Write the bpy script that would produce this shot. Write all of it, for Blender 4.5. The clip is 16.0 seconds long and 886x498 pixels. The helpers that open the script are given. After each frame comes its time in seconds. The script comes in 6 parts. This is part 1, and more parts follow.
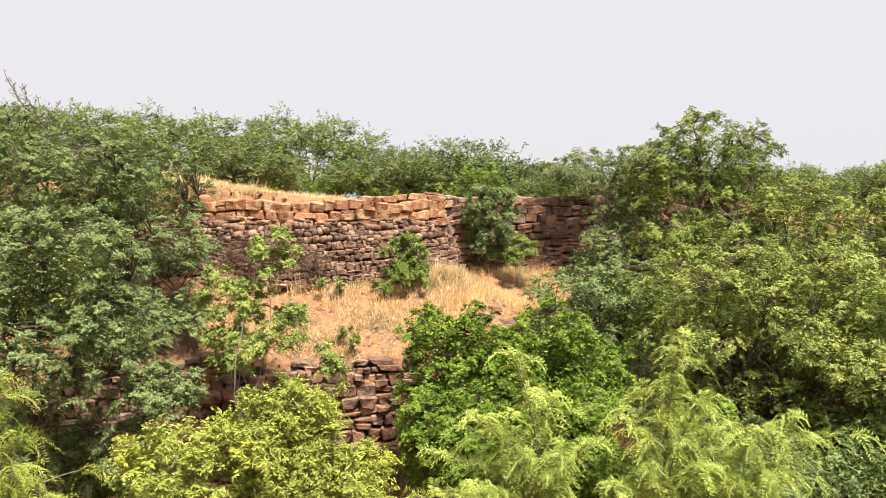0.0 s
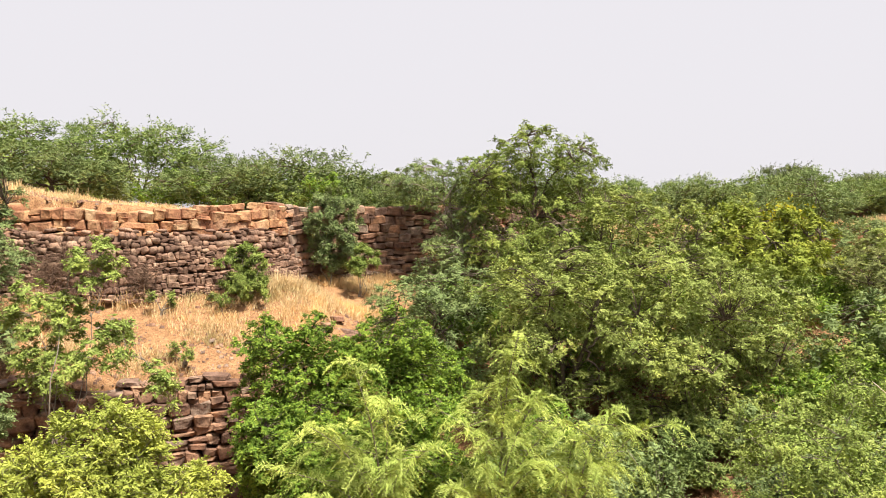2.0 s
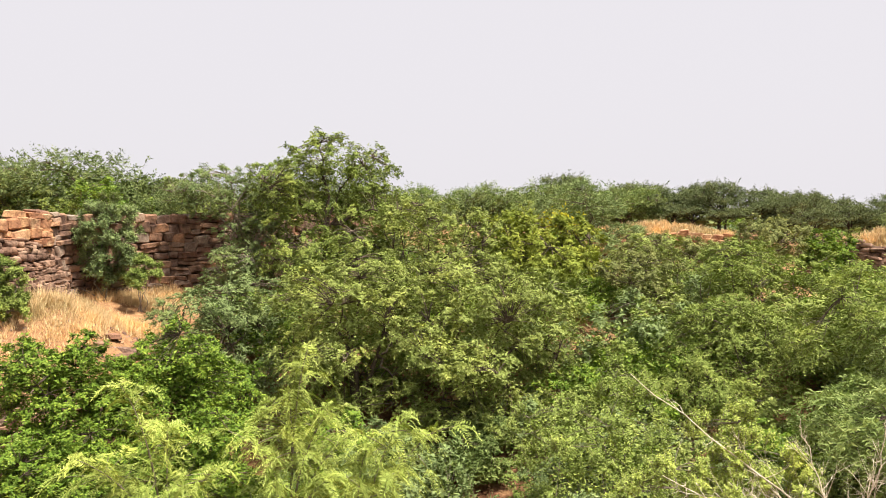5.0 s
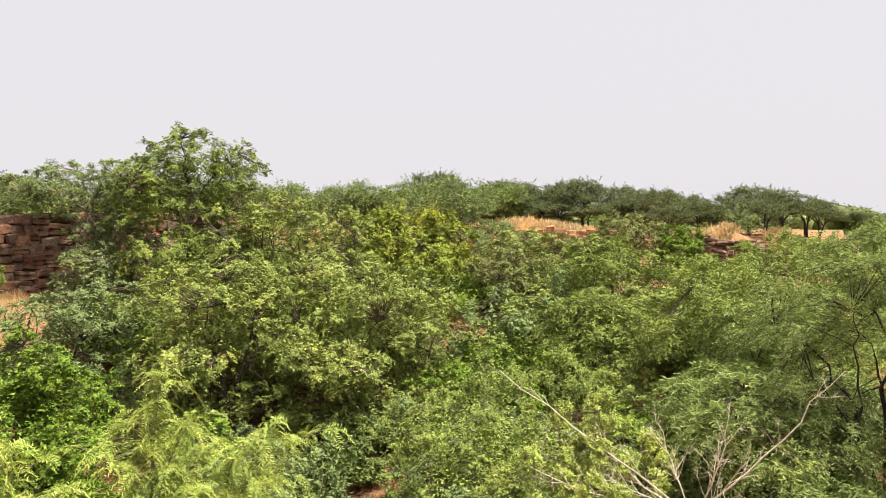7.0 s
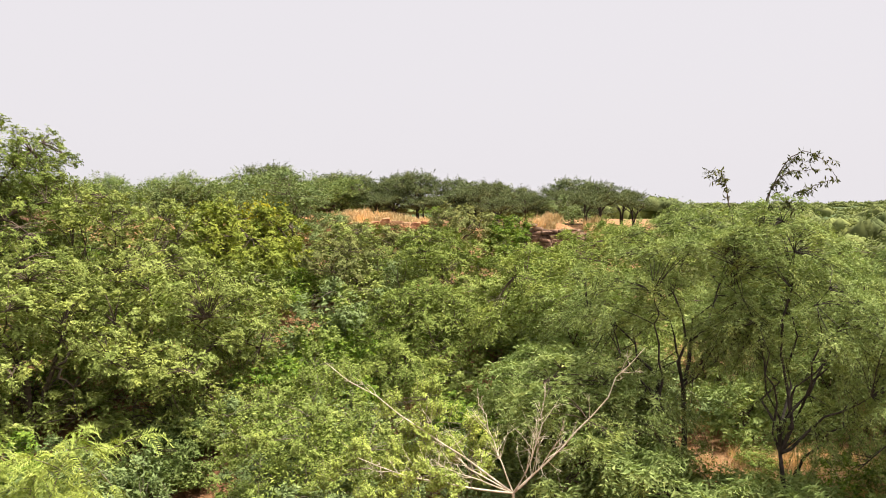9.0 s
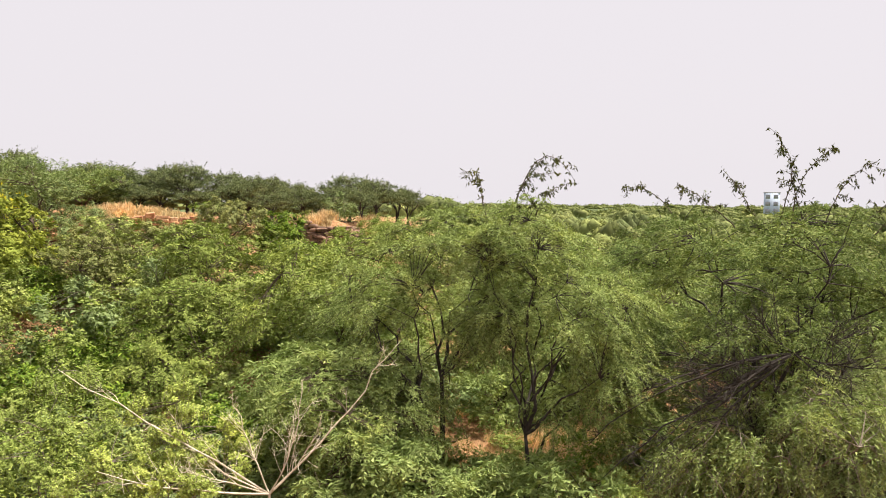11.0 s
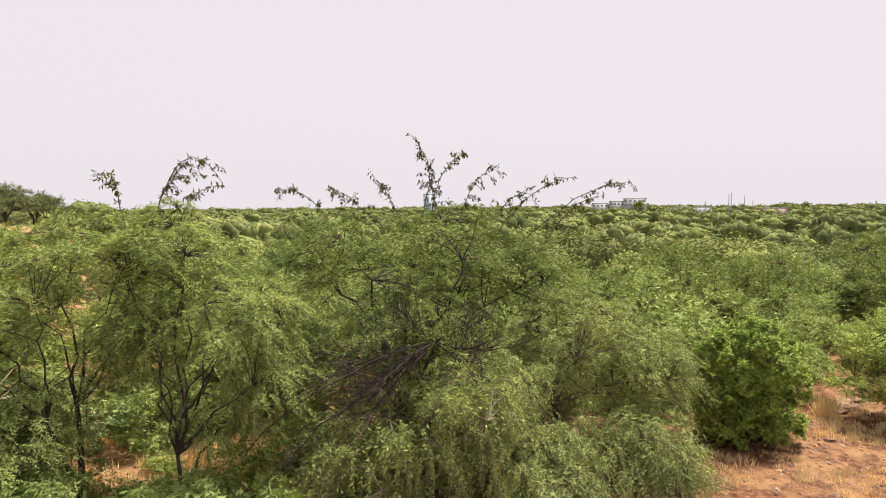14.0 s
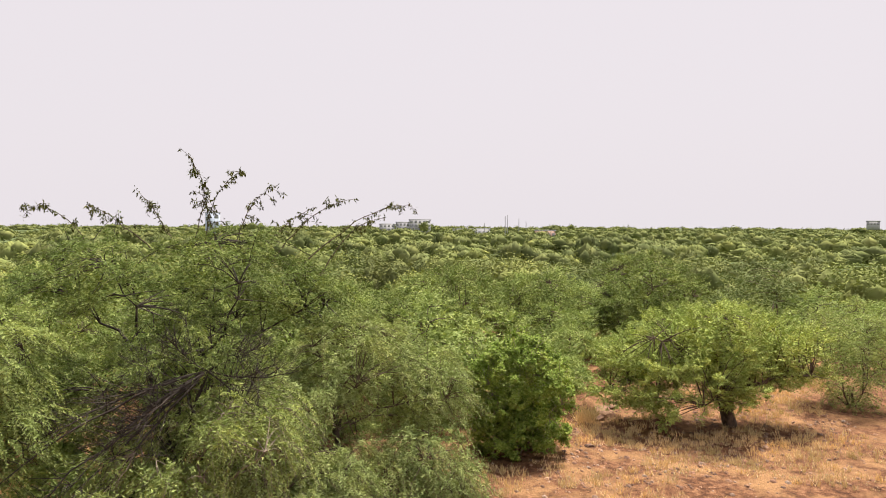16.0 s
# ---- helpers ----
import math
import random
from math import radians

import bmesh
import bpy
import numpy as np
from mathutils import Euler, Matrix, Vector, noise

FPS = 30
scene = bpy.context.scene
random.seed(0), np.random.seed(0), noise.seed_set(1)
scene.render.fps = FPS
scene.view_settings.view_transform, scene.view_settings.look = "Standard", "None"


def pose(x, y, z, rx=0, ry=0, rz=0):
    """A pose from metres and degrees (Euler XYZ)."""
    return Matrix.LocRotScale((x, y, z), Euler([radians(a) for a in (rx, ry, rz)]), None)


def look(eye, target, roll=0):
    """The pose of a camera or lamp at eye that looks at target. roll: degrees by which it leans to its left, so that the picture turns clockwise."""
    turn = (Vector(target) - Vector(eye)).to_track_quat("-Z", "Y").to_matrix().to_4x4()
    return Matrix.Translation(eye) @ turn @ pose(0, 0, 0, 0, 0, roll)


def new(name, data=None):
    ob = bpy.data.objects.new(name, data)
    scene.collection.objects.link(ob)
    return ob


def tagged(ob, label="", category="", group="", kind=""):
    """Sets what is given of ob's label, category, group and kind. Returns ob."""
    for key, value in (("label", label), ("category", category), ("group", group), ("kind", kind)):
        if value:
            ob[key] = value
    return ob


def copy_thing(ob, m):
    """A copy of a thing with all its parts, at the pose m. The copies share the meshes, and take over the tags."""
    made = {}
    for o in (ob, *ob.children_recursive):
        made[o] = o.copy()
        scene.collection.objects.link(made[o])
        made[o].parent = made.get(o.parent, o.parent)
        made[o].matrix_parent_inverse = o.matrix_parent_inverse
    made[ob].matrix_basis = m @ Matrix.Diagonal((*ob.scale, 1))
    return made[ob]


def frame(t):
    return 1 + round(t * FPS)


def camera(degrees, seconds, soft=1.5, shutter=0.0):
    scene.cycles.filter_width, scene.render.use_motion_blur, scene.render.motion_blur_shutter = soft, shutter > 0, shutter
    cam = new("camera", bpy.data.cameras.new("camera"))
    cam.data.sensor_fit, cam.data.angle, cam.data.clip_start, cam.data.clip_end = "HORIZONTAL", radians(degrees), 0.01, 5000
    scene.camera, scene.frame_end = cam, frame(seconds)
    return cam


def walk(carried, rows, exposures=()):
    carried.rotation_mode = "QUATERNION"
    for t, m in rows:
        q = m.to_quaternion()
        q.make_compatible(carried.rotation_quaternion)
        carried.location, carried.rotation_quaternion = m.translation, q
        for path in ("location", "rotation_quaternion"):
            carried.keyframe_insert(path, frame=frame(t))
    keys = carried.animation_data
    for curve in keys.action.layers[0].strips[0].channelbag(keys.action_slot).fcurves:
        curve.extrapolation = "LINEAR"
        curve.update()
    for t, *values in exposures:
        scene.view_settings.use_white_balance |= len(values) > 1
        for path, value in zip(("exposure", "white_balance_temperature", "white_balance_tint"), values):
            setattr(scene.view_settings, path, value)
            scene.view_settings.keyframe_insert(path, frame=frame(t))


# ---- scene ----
cam = camera(61.42, 16.0, soft=1.0)
PATH = [
    (0.0, 0.000, 0.000, 5.500, 86.05, -0.18, -3.28),
    (0.5, 0.039, 0.016, 5.486, 86.19, -0.11, -5.59),
    (1.0, 0.081, 0.029, 5.474, 86.39, -0.19, -8.46),
    (1.5, 0.124, 0.034, 5.461, 86.70, -0.28, -11.79),
    (2.0, 0.161, 0.033, 5.443, 86.97, -0.28, -14.96),
    (2.5, 0.192, 0.036, 5.424, 87.17, -0.18, -18.08),
    (3.0, 0.217, 0.040, 5.421, 87.26, -0.12, -21.01),
    (3.5, 0.241, 0.036, 5.435, 87.31, -0.17, -23.49),
    (4.0, 0.266, 0.031, 5.456, 87.37, -0.21, -25.87),
    (6.5, 0.388, 0.044, 5.543, 87.39, -0.00, -37.41),
    (7.0, 0.416, 0.043, 5.541, 87.25, 0.12, -40.06),
    (7.5, 0.450, 0.030, 5.534, 87.07, 0.35, -42.95),
    (8.0, 0.491, -0.001, 5.530, 86.89, 0.55, -45.77),
    (8.5, 0.534, -0.051, 5.527, 86.75, 0.63, -48.80),
    (11.0, 0.781, -0.424, 5.496, 86.43, -0.52, -68.84),
    (11.5, 0.839, -0.492, 5.488, 86.49, -0.74, -72.83),
    (12.0, 0.905, -0.562, 5.481, 86.54, -0.73, -77.02),
    (12.5, 0.967, -0.642, 5.472, 86.49, -0.41, -81.40),
    (13.0, 1.007, -0.712, 5.465, 86.50, -0.11, -85.55),
    (13.5, 1.028, -0.774, 5.470, 86.55, 0.28, -89.75),
    (14.0, 1.039, -0.823, 5.479, 86.72, 0.41, -93.51),
    (14.5, 1.052, -0.857, 5.485, 87.10, 0.44, -97.34),
    (15.0, 1.081, -0.891, 5.490, 87.66, 0.41, -101.43),
    (15.5, 1.129, -0.940, 5.505, 88.01, 0.16, -105.38),
    (16.0, 1.185, -0.999, 5.519, 88.22, -0.24, -109.67),
]
walk(cam, [(row[0], pose(*row[1:])) for row in PATH], exposures=[(0.0, 1.04, 6500, 9.5), (4.0, 1.02, 6510, 10.5), (8.0, 0.99, 6540, 10.6), (12.5, 1.02, 6620, 13.5), (16.0, 0.96, 6640, 14)])

# ---- world, sun ----
world = bpy.data.worlds.new("hazy_sky")
scene.world = world
world.use_nodes = True
wn, wl = world.node_tree.nodes, world.node_tree.links
sky = wn.new("ShaderNodeTexSky")
sky.sky_type = "NISHITA"
sky.sun_disc = False
sky.sun_elevation, sky.sun_rotation = radians(66), radians(145)
sky.air_density, sky.dust_density, sky.ozone_density = 1.0, 6.0, 1.0
SKY_STRENGTH = 0.068
haze = wn.new("ShaderNodeMix")
haze.data_type = "RGBA"
haze.inputs[0].default_value = 0.955
haze.inputs[7].default_value = (6.27, 6.08, 6.36, 1)
wl.new(sky.outputs[0], haze.inputs[6])
wl.new(haze.outputs[2], wn["Background"].inputs[0])
wn["Background"].inputs[1].default_value = SKY_STRENGTH
sun = new("sun", bpy.data.lights.new("sun", "SUN"))
sun.data.energy, sun.data.angle, sun.data.color = 5.0, radians(10), (1.0, 0.95, 0.84)
sun.matrix_world = look((21, -30, 82.2), (0, 0, 0))

# ---- materials ----
def material(name, rough=0.8, spec=0.25):
    m = bpy.data.materials.new(name)
    m.use_nodes = True
    nodes, links = m.node_tree.nodes, m.node_tree.links
    b = nodes["Principled BSDF"]
    b.inputs["Roughness"].default_value = rough
    b.inputs["Specular IOR Level"].default_value = spec
    return m, nodes, links, b


def ramp(nodes, stops):
    r = nodes.new("ShaderNodeValToRGB")
    while len(r.color_ramp.elements) < len(stops):
        r.color_ramp.elements.new(0.5)
    for e, (p, c) in zip(r.color_ramp.elements, stops):
        e.position, e.color = p, (*c, 1)
    return r


def mix(nodes, links, a, b, fac, blend="MIX"):
    m = nodes.new("ShaderNodeMix")
    m.data_type, m.blend_type = "RGBA", blend
    for sock, v in ((m.inputs[6], a), (m.inputs[7], b), (m.inputs[0], fac)):
        if hasattr(v, "is_output"):
            links.new(v, sock)
        elif isinstance(v, tuple):
            sock.default_value = (*v, 1)
        else:
            sock.default_value = v
    return m.outputs[2]


def noise_at(nodes, links, scale, detail=4.0, rough=0.55, coord="Object"):
    tc = nodes.new("ShaderNodeTexCoord")
    n = nodes.new("ShaderNodeTexNoise")
    n.inputs["Scale"].default_value, n.inputs["Detail"].default_value, n.inputs["Roughness"].default_value = scale, detail, rough
    links.new(tc.outputs[coord], n.inputs["Vector"])
    return n.outputs[0]


def bump(nodes, links, b, height, strength, distance):
    n = nodes.new("ShaderNodeBump")
    n.inputs["Strength"].default_value, n.inputs["Distance"].default_value = strength, distance
    links.new(height, n.inputs["Height"])
    links.new(n.outputs[0], b.inputs["Normal"])


def leaf_material(name, dark, mid, light, rough=0.6, glow=0.1, patch=1.1, sheen=0.05, tint=(0.70, 0.70, 0.62)):
    """Leaves: each one its own tone, larger patches of older and younger growth, light through the blade."""
    m, nodes, links, b = material(name, rough, sheen)
    geo = nodes.new("ShaderNodeNewGeometry")
    near = lambda c, k: tuple((a + (b_ - a) * k) * w for a, b_, w in zip(mid, c, tint))
    r = ramp(nodes, ((0.0, near(dark, 0.5)), (0.55, near(mid, 0.0)), (1.0, near(light, 0.45))))
    links.new(geo.outputs["Random Per Island"], r.inputs[0])
    n = noise_at(nodes, links, patch, 3.0)
    tone = ramp(nodes, ((0.3, (0.72, 0.78, 0.7)), (0.5, (1.0, 1.0, 1.0)), (0.72, (1.3, 1.2, 1.0))))
    links.new(n, tone.inputs[0])
    col = mix(nodes, links, r.outputs[0], tone.outputs[0], 1.0, "MULTIPLY")
    links.new(col, b.inputs["Base Color"])
    t = nodes.new("ShaderNodeBsdfTranslucent")
    through_col = mix(nodes, links, col, (1.2, 1.25, 0.75), 1.0, "MULTIPLY")
    links.new(through_col, t.inputs[0])
    ms = nodes.new("ShaderNodeMixShader")
    ms.inputs[0].default_value = glow
    links.new(b.outputs[0], ms.inputs[1])
    links.new(t.outputs[0], ms.inputs[2])
    links.new(ms.outputs[0], nodes["Material Output"].inputs[0])
    return m


def bark_material(name, a, c):
    m, nodes, links, b = material(name, 0.9, 0.15)
    n = noise_at(nodes, links, 9.0, 6.0)
    r = ramp(nodes, ((0.3, a), (0.7, c)))
    links.new(n, r.inputs[0])
    links.new(r.outputs[0], b.inputs["Base Color"])
    bump(nodes, links, b, noise_at(nodes, links, 40.0, 4.0), 0.6, 0.02)
    return m


def stone_material(name, tones, stain, grain=6.0):
    m, nodes, links, b = material(name, 0.88, 0.2)
    info = nodes.new("ShaderNodeObjectInfo")
    geo = nodes.new("ShaderNodeNewGeometry")
    add = nodes.new("ShaderNodeMath")
    add.operation = "ADD"
    links.new(info.outputs["Random"], add.inputs[0])
    links.new(geo.outputs["Random Per Island"], add.inputs[1])
    fr = nodes.new("ShaderNodeMath")
    fr.operation = "FRACT"
    links.new(add.outputs[0], fr.inputs[0])
    r = ramp(nodes, [(k / (len(tones) - 1), c) for k, c in enumerate(tones)])
    links.new(fr.outputs[0], r.inputs[0])
    tc = nodes.new("ShaderNodeNewGeometry")
    def at(scale, detail):
        n = nodes.new("ShaderNodeTexNoise")
        n.inputs["Scale"].default_value, n.inputs["Detail"].default_value = scale, detail
        links.new(tc.outputs["Position"], n.inputs["Vector"])
        return n.outputs[0]
    blot = ramp(nodes, ((0.42, (0, 0, 0)), (0.62, (1, 1, 1))))
    links.new(at(3.0, 6.0), blot.inputs[0])
    col = mix(nodes, links, r.outputs[0], stain, blot.outputs[0])
    fleck = ramp(nodes, ((0.3, (0.45, 0.43, 0.41)), (0.55, (0.76, 0.73, 0.69)), (0.8, (0.95, 0.88, 0.8))))
    links.new(at(grain * 4, 5.0), fleck.inputs[0])
    col = mix(nodes, links, col, fleck.outputs[0], 1.0, "MULTIPLY")
    links.new(col, b.inputs["Base Color"])
    bump(nodes, links, b, at(grain * 2, 8.0), 0.7, 0.05)
    return m


def soil_material():
    """Orange earth with straw litter and gravel; green low scrub where the open plain begins."""
    m, nodes, links, b = material("red_earth", 0.95, 0.1)
    geo = nodes.new("ShaderNodeNewGeometry")
    def at(scale, detail, rough=0.6):
        n = nodes.new("ShaderNodeTexNoise")
        n.inputs["Scale"].default_value, n.inputs["Detail"].default_value, n.inputs["Roughness"].default_value = scale, detail, rough
        links.new(geo.outputs["Position"], n.inputs["Vector"])
        return n.outputs[0]
    earth = ramp(nodes, ((0.34, (0.048, 0.023, 0.014)), (0.5, (0.145, 0.068, 0.037)), (0.66, (0.29, 0.155, 0.084))))
    links.new(at(5.0, 9.0, 0.7), earth.inputs[0])
    straw = ramp(nodes, ((0.46, (0, 0, 0)), (0.62, (1, 1, 1))))
    links.new(at(0.9, 7.0, 0.65), straw.inputs[0])
    sep = nodes.new("ShaderNodeSeparateXYZ")
    links.new(geo.outputs["Position"], sep.inputs[0])
    rise = nodes.new("ShaderNodeMapRange")
    rise.inputs[1].default_value, rise.inputs[2].default_value = 0.9, 1.7
    rise.inputs[3].default_value, rise.inputs[4].default_value = 0.0, 0.75
    links.new(sep.outputs[2], rise.inputs[0])
    litter = ramp(nodes, ((0.3, (0.20, 0.095, 0.05)), (0.5, (0.36, 0.20, 0.10)), (0.72, (0.52, 0.34, 0.18))))
    links.new(at(7.0, 9.0, 0.75), litter.inputs[0])
    col = mix(nodes, links, earth.outputs[0], (0.29, 0.165, 0.08), straw.outputs[0])
    dry = nodes.new("ShaderNodeMapRange")
    dry.inputs[1].default_value, dry.inputs[2].default_value = -4.5, 0.0
    dry.inputs[3].default_value, dry.inputs[4].default_value = 0.0, 0.7
    links.new(sep.outputs[1], dry.inputs[0])
    more = nodes.new("ShaderNodeMath")
    more.operation = "MAXIMUM"
    links.new(rise.outputs[0], more.inputs[0])
    east = nodes.new("ShaderNodeMapRange")
    east.inputs[1].default_value, east.inputs[2].default_value = 9.5, 13.0
    links.new(sep.outputs[0], east.inputs[0])
    both = nodes.new("ShaderNodeMath")
    both.operation = "MULTIPLY"
    links.new(dry.outputs[0], both.inputs[0])
    links.new(east.outputs[0], both.inputs[1])
    links.new(both.outputs[0], more.inputs[1])
    col = mix(nodes, links, col, litter.outputs[0], more.outputs[0])
    pebble = ramp(nodes, ((0.28, (0.5, 0.45, 0.42)), (0.42, (1, 1, 1)), (0.75, (1.2, 1.15, 1.1))))
    links.new(at(22.0, 4.0), pebble.inputs[0])
    col = mix(nodes, links, col, pebble.outputs[0], 1.0, "MULTIPLY")
    dist = nodes.new("ShaderNodeVectorMath")
    dist.operation = "LENGTH"
    links.new(geo.outputs["Position"], dist.inputs[0])
    far = nodes.new("ShaderNodeMapRange")
    far.inputs[1].default_value, far.inputs[2].default_value = 60.0, 140.0
    links.new(dist.outputs["Value"], far.inputs[0])
    scrub = ramp(nodes, ((0.35, (0.05, 0.075, 0.03)), (0.6, (0.11, 0.14, 0.055)), (0.8, (0.2, 0.17, 0.09))))
    links.new(at(0.05, 8.0, 0.7), scrub.inputs[0])
    col = mix(nodes, links, col, scrub.outputs[0], far.outputs[0])
    links.new(col, b.inputs["Base Color"])
    bump(nodes, links, b, at(14.0, 8.0, 0.7), 0.8, 0.08)
    return m


def plain_material(name, a, c, scale=3.0, rough=0.85):
    m, nodes, links, b = material(name, rough, 0.2)
    r = ramp(nodes, ((0.35, a), (0.65, c)))
    links.new(noise_at(nodes, links, scale, 6.0), r.inputs[0])
    links.new(r.outputs[0], b.inputs["Base Color"])
    return m


EARTH = soil_material()
LEAF_GREY = leaf_material("greygreen_leaf", (0.10, 0.14, 0.06), (0.28, 0.36, 0.155), (0.58, 0.68, 0.34))
LEAF_ACACIA = leaf_material("acacia_leaf", (0.08, 0.105, 0.043), (0.205, 0.26, 0.105), (0.46, 0.53, 0.245))
LEAF_UMBRA = leaf_material("grey_acacia_leaf", (0.08, 0.10, 0.05), (0.185, 0.22, 0.11), (0.40, 0.45, 0.24))
LEAF_OLIVE = leaf_material("olive_leaf", (0.12, 0.15, 0.045), (0.37, 0.44, 0.125), (0.72, 0.78, 0.33))
LEAF_DULL = leaf_material("dull_olive_leaf", (0.115, 0.13, 0.055), (0.30, 0.325, 0.125), (0.58, 0.60, 0.28))
LEAF_LUSH = leaf_material("lush_leaf", (0.05, 0.10, 0.018), (0.20, 0.32, 0.05), (0.62, 0.72, 0.13), rough=0.4)
LEAF_YELLOW = leaf_material("yellowgreen_leaf", (0.18, 0.21, 0.035), (0.43, 0.49, 0.105), (0.80, 0.82, 0.27))
LEAF_PALE = leaf_material("pale_frond", (0.20, 0.25, 0.05), (0.50, 0.60, 0.15), (0.84, 0.88, 0.36))
LEAF_FRESH = leaf_material("fresh_leaf", (0.113, 0.159, 0.041), (0.309, 0.391, 0.104), (0.620, 0.678, 0.234))
LEAF_MESQ = leaf_material("mesquite_leaf", (0.12, 0.165, 0.06), (0.345, 0.44, 0.16), (0.74, 0.80, 0.38), glow=0.2)
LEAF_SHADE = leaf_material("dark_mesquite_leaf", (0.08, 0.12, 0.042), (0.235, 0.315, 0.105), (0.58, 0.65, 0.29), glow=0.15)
LEAF_LIME = leaf_material("lime_acacia_leaf", (0.24, 0.31, 0.085), (0.46, 0.57, 0.175), (0.78, 0.82, 0.36))
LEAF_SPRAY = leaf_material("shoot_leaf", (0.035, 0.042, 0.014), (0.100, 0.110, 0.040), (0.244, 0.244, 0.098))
LEAF_ROUND = leaf_material("round_bush_leaf", (0.09, 0.15, 0.03), (0.29, 0.42, 0.085), (0.84, 0.92, 0.34))
LEAF_DROOP = leaf_material("drooping_leaf", (0.13, 0.17, 0.07), (0.37, 0.45, 0.19), (0.72, 0.79, 0.42), glow=0.18)
LEAF_FIG = leaf_material("fig_leaf", (0.14, 0.17, 0.03), (0.34, 0.40, 0.075), (0.66, 0.68, 0.16))
LEAF_SAP = leaf_material("sapling_leaf", (0.150, 0.210, 0.050), (0.364, 0.460, 0.120), (0.663, 0.720, 0.280))
LEAF_TIP = leaf_material("golden_tip_leaf", (0.266, 0.252, 0.014), (0.520, 0.460, 0.030), (0.793, 0.683, 0.073))
# LEAF_FAR, _LIGHT and _DARK: tones greyed and flattened, haze put into the colour
LEAF_FAR = leaf_material("far_scrub_leaf", (0.14, 0.165, 0.075), (0.245, 0.28, 0.12), (0.37, 0.40, 0.185), patch=0.16, rough=0.9, sheen=0.03)
LEAF_PLAIN = leaf_material("plain_scrub_leaf", (0.09, 0.125, 0.042), (0.255, 0.33, 0.105), (0.56, 0.64, 0.26))
LEAF_FAR_LIGHT = leaf_material("far_light_leaf", (0.17, 0.20, 0.08), (0.295, 0.335, 0.13), (0.42, 0.46, 0.20), patch=0.2, rough=0.9, sheen=0.03)
LEAF_FAR_DARK = leaf_material("far_dark_leaf", (0.10, 0.125, 0.06), (0.19, 0.22, 0.10), (0.31, 0.34, 0.165), patch=0.2, rough=0.9, sheen=0.03)
BARK = bark_material("brown_bark", (0.05, 0.035, 0.025), (0.16, 0.12, 0.09))
# Near-black bark: dark trunks, and shade put into the thicket tangles' wood
BARK_BLACK = bark_material("dark_bark", (0.022, 0.018, 0.015), (0.085, 0.07, 0.06))
BARK_GREY = bark_material("grey_bark", (0.14, 0.11, 0.085), (0.32, 0.27, 0.21))
BARK_DEAD = bark_material("dead_wood", (0.48, 0.40, 0.29), (0.80, 0.71, 0.55))
TWIG_DRY = bark_material("dry_twig", (0.12, 0.07, 0.045), (0.26, 0.17, 0.12))
STRAW = leaf_material("dry_straw", (0.52, 0.39, 0.23), (0.74, 0.59, 0.37), (0.88, 0.77, 0.55), rough=0.7, glow=0.1, patch=0.8, tint=(0.95, 0.87, 0.78))
STONE_WARM = stone_material("orange_sandstone", ((0.64, 0.33, 0.17), (0.72, 0.44, 0.24), (0.50, 0.24, 0.13), (0.74, 0.50, 0.30), (0.56, 0.34, 0.22)), (0.36, 0.17, 0.10))
STONE_RUBBLE = stone_material("purple_rubble", ((0.36, 0.21, 0.15), (0.50, 0.32, 0.23), (0.24, 0.145, 0.115), (0.58, 0.40, 0.29), (0.40, 0.24, 0.175)), (0.16, 0.095, 0.07))
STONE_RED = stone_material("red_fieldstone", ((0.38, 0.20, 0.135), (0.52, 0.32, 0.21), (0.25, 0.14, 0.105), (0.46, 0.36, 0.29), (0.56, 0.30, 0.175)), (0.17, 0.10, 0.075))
CORE = plain_material("earth_packing", (0.06, 0.035, 0.025), (0.15, 0.09, 0.06), 8.0)
# White and grey walls: greyed and bluish, distance haze put into the colour
WHITE_WALL = plain_material("hazed_white_render", (0.37, 0.37, 0.39), (0.44, 0.44, 0.46), 0.2)
GREY_WALL = plain_material("grey_concrete", (0.33, 0.33, 0.355), (0.39, 0.39, 0.415), 0.2)
PINK_WALL = plain_material("pink_brick", (0.42, 0.28, 0.23), (0.52, 0.36, 0.29), 0.5)
BLUE_PAINT = plain_material("pale_blue_paint", (0.42, 0.50, 0.62), (0.52, 0.58, 0.68), 0.4)
# Panes lightened towards the wall tone, haze put into their colour
HAZED_GLASS = plain_material("hazed_window_glass", (0.31, 0.31, 0.33), (0.36, 0.36, 0.38), 1.0, 0.3)
POLE_STEEL = plain_material("pole_steel", (0.25, 0.25, 0.26), (0.34, 0.34, 0.35), 2.0, 0.5)


# ---- mesh tools ----
def mesh_of(name, verts, quads, mat, smooth=False):
    me = bpy.data.meshes.new(name)
    verts = np.ascontiguousarray(verts, dtype=np.float32)
    quads = np.ascontiguousarray(quads, dtype=np.int32)
    me.vertices.add(len(verts))
    me.vertices.foreach_set("co", verts.ravel())
    me.loops.add(quads.size)
    me.loops.foreach_set("vertex_index", quads.ravel())
    me.polygons.add(len(quads))
    me.polygons.foreach_set("loop_start", np.arange(len(quads), dtype=np.int32) * quads.shape[1])
    me.update(calc_edges=True)
    if smooth:
        me.polygons.foreach_set("use_smooth", np.ones(len(quads), dtype=bool))
    me.materials.append(mat)
    return me


def part_of(name, me, parent, label=""):
    ob = new(name, me)
    ob.parent = parent
    return tagged(ob, label)


def join(chunks):
    verts, quads, n = [], [], 0
    for v, q in chunks:
        verts.append(v)
        quads.append(q + n)
        n += len(v)
    return np.concatenate(verts), np.concatenate(quads)


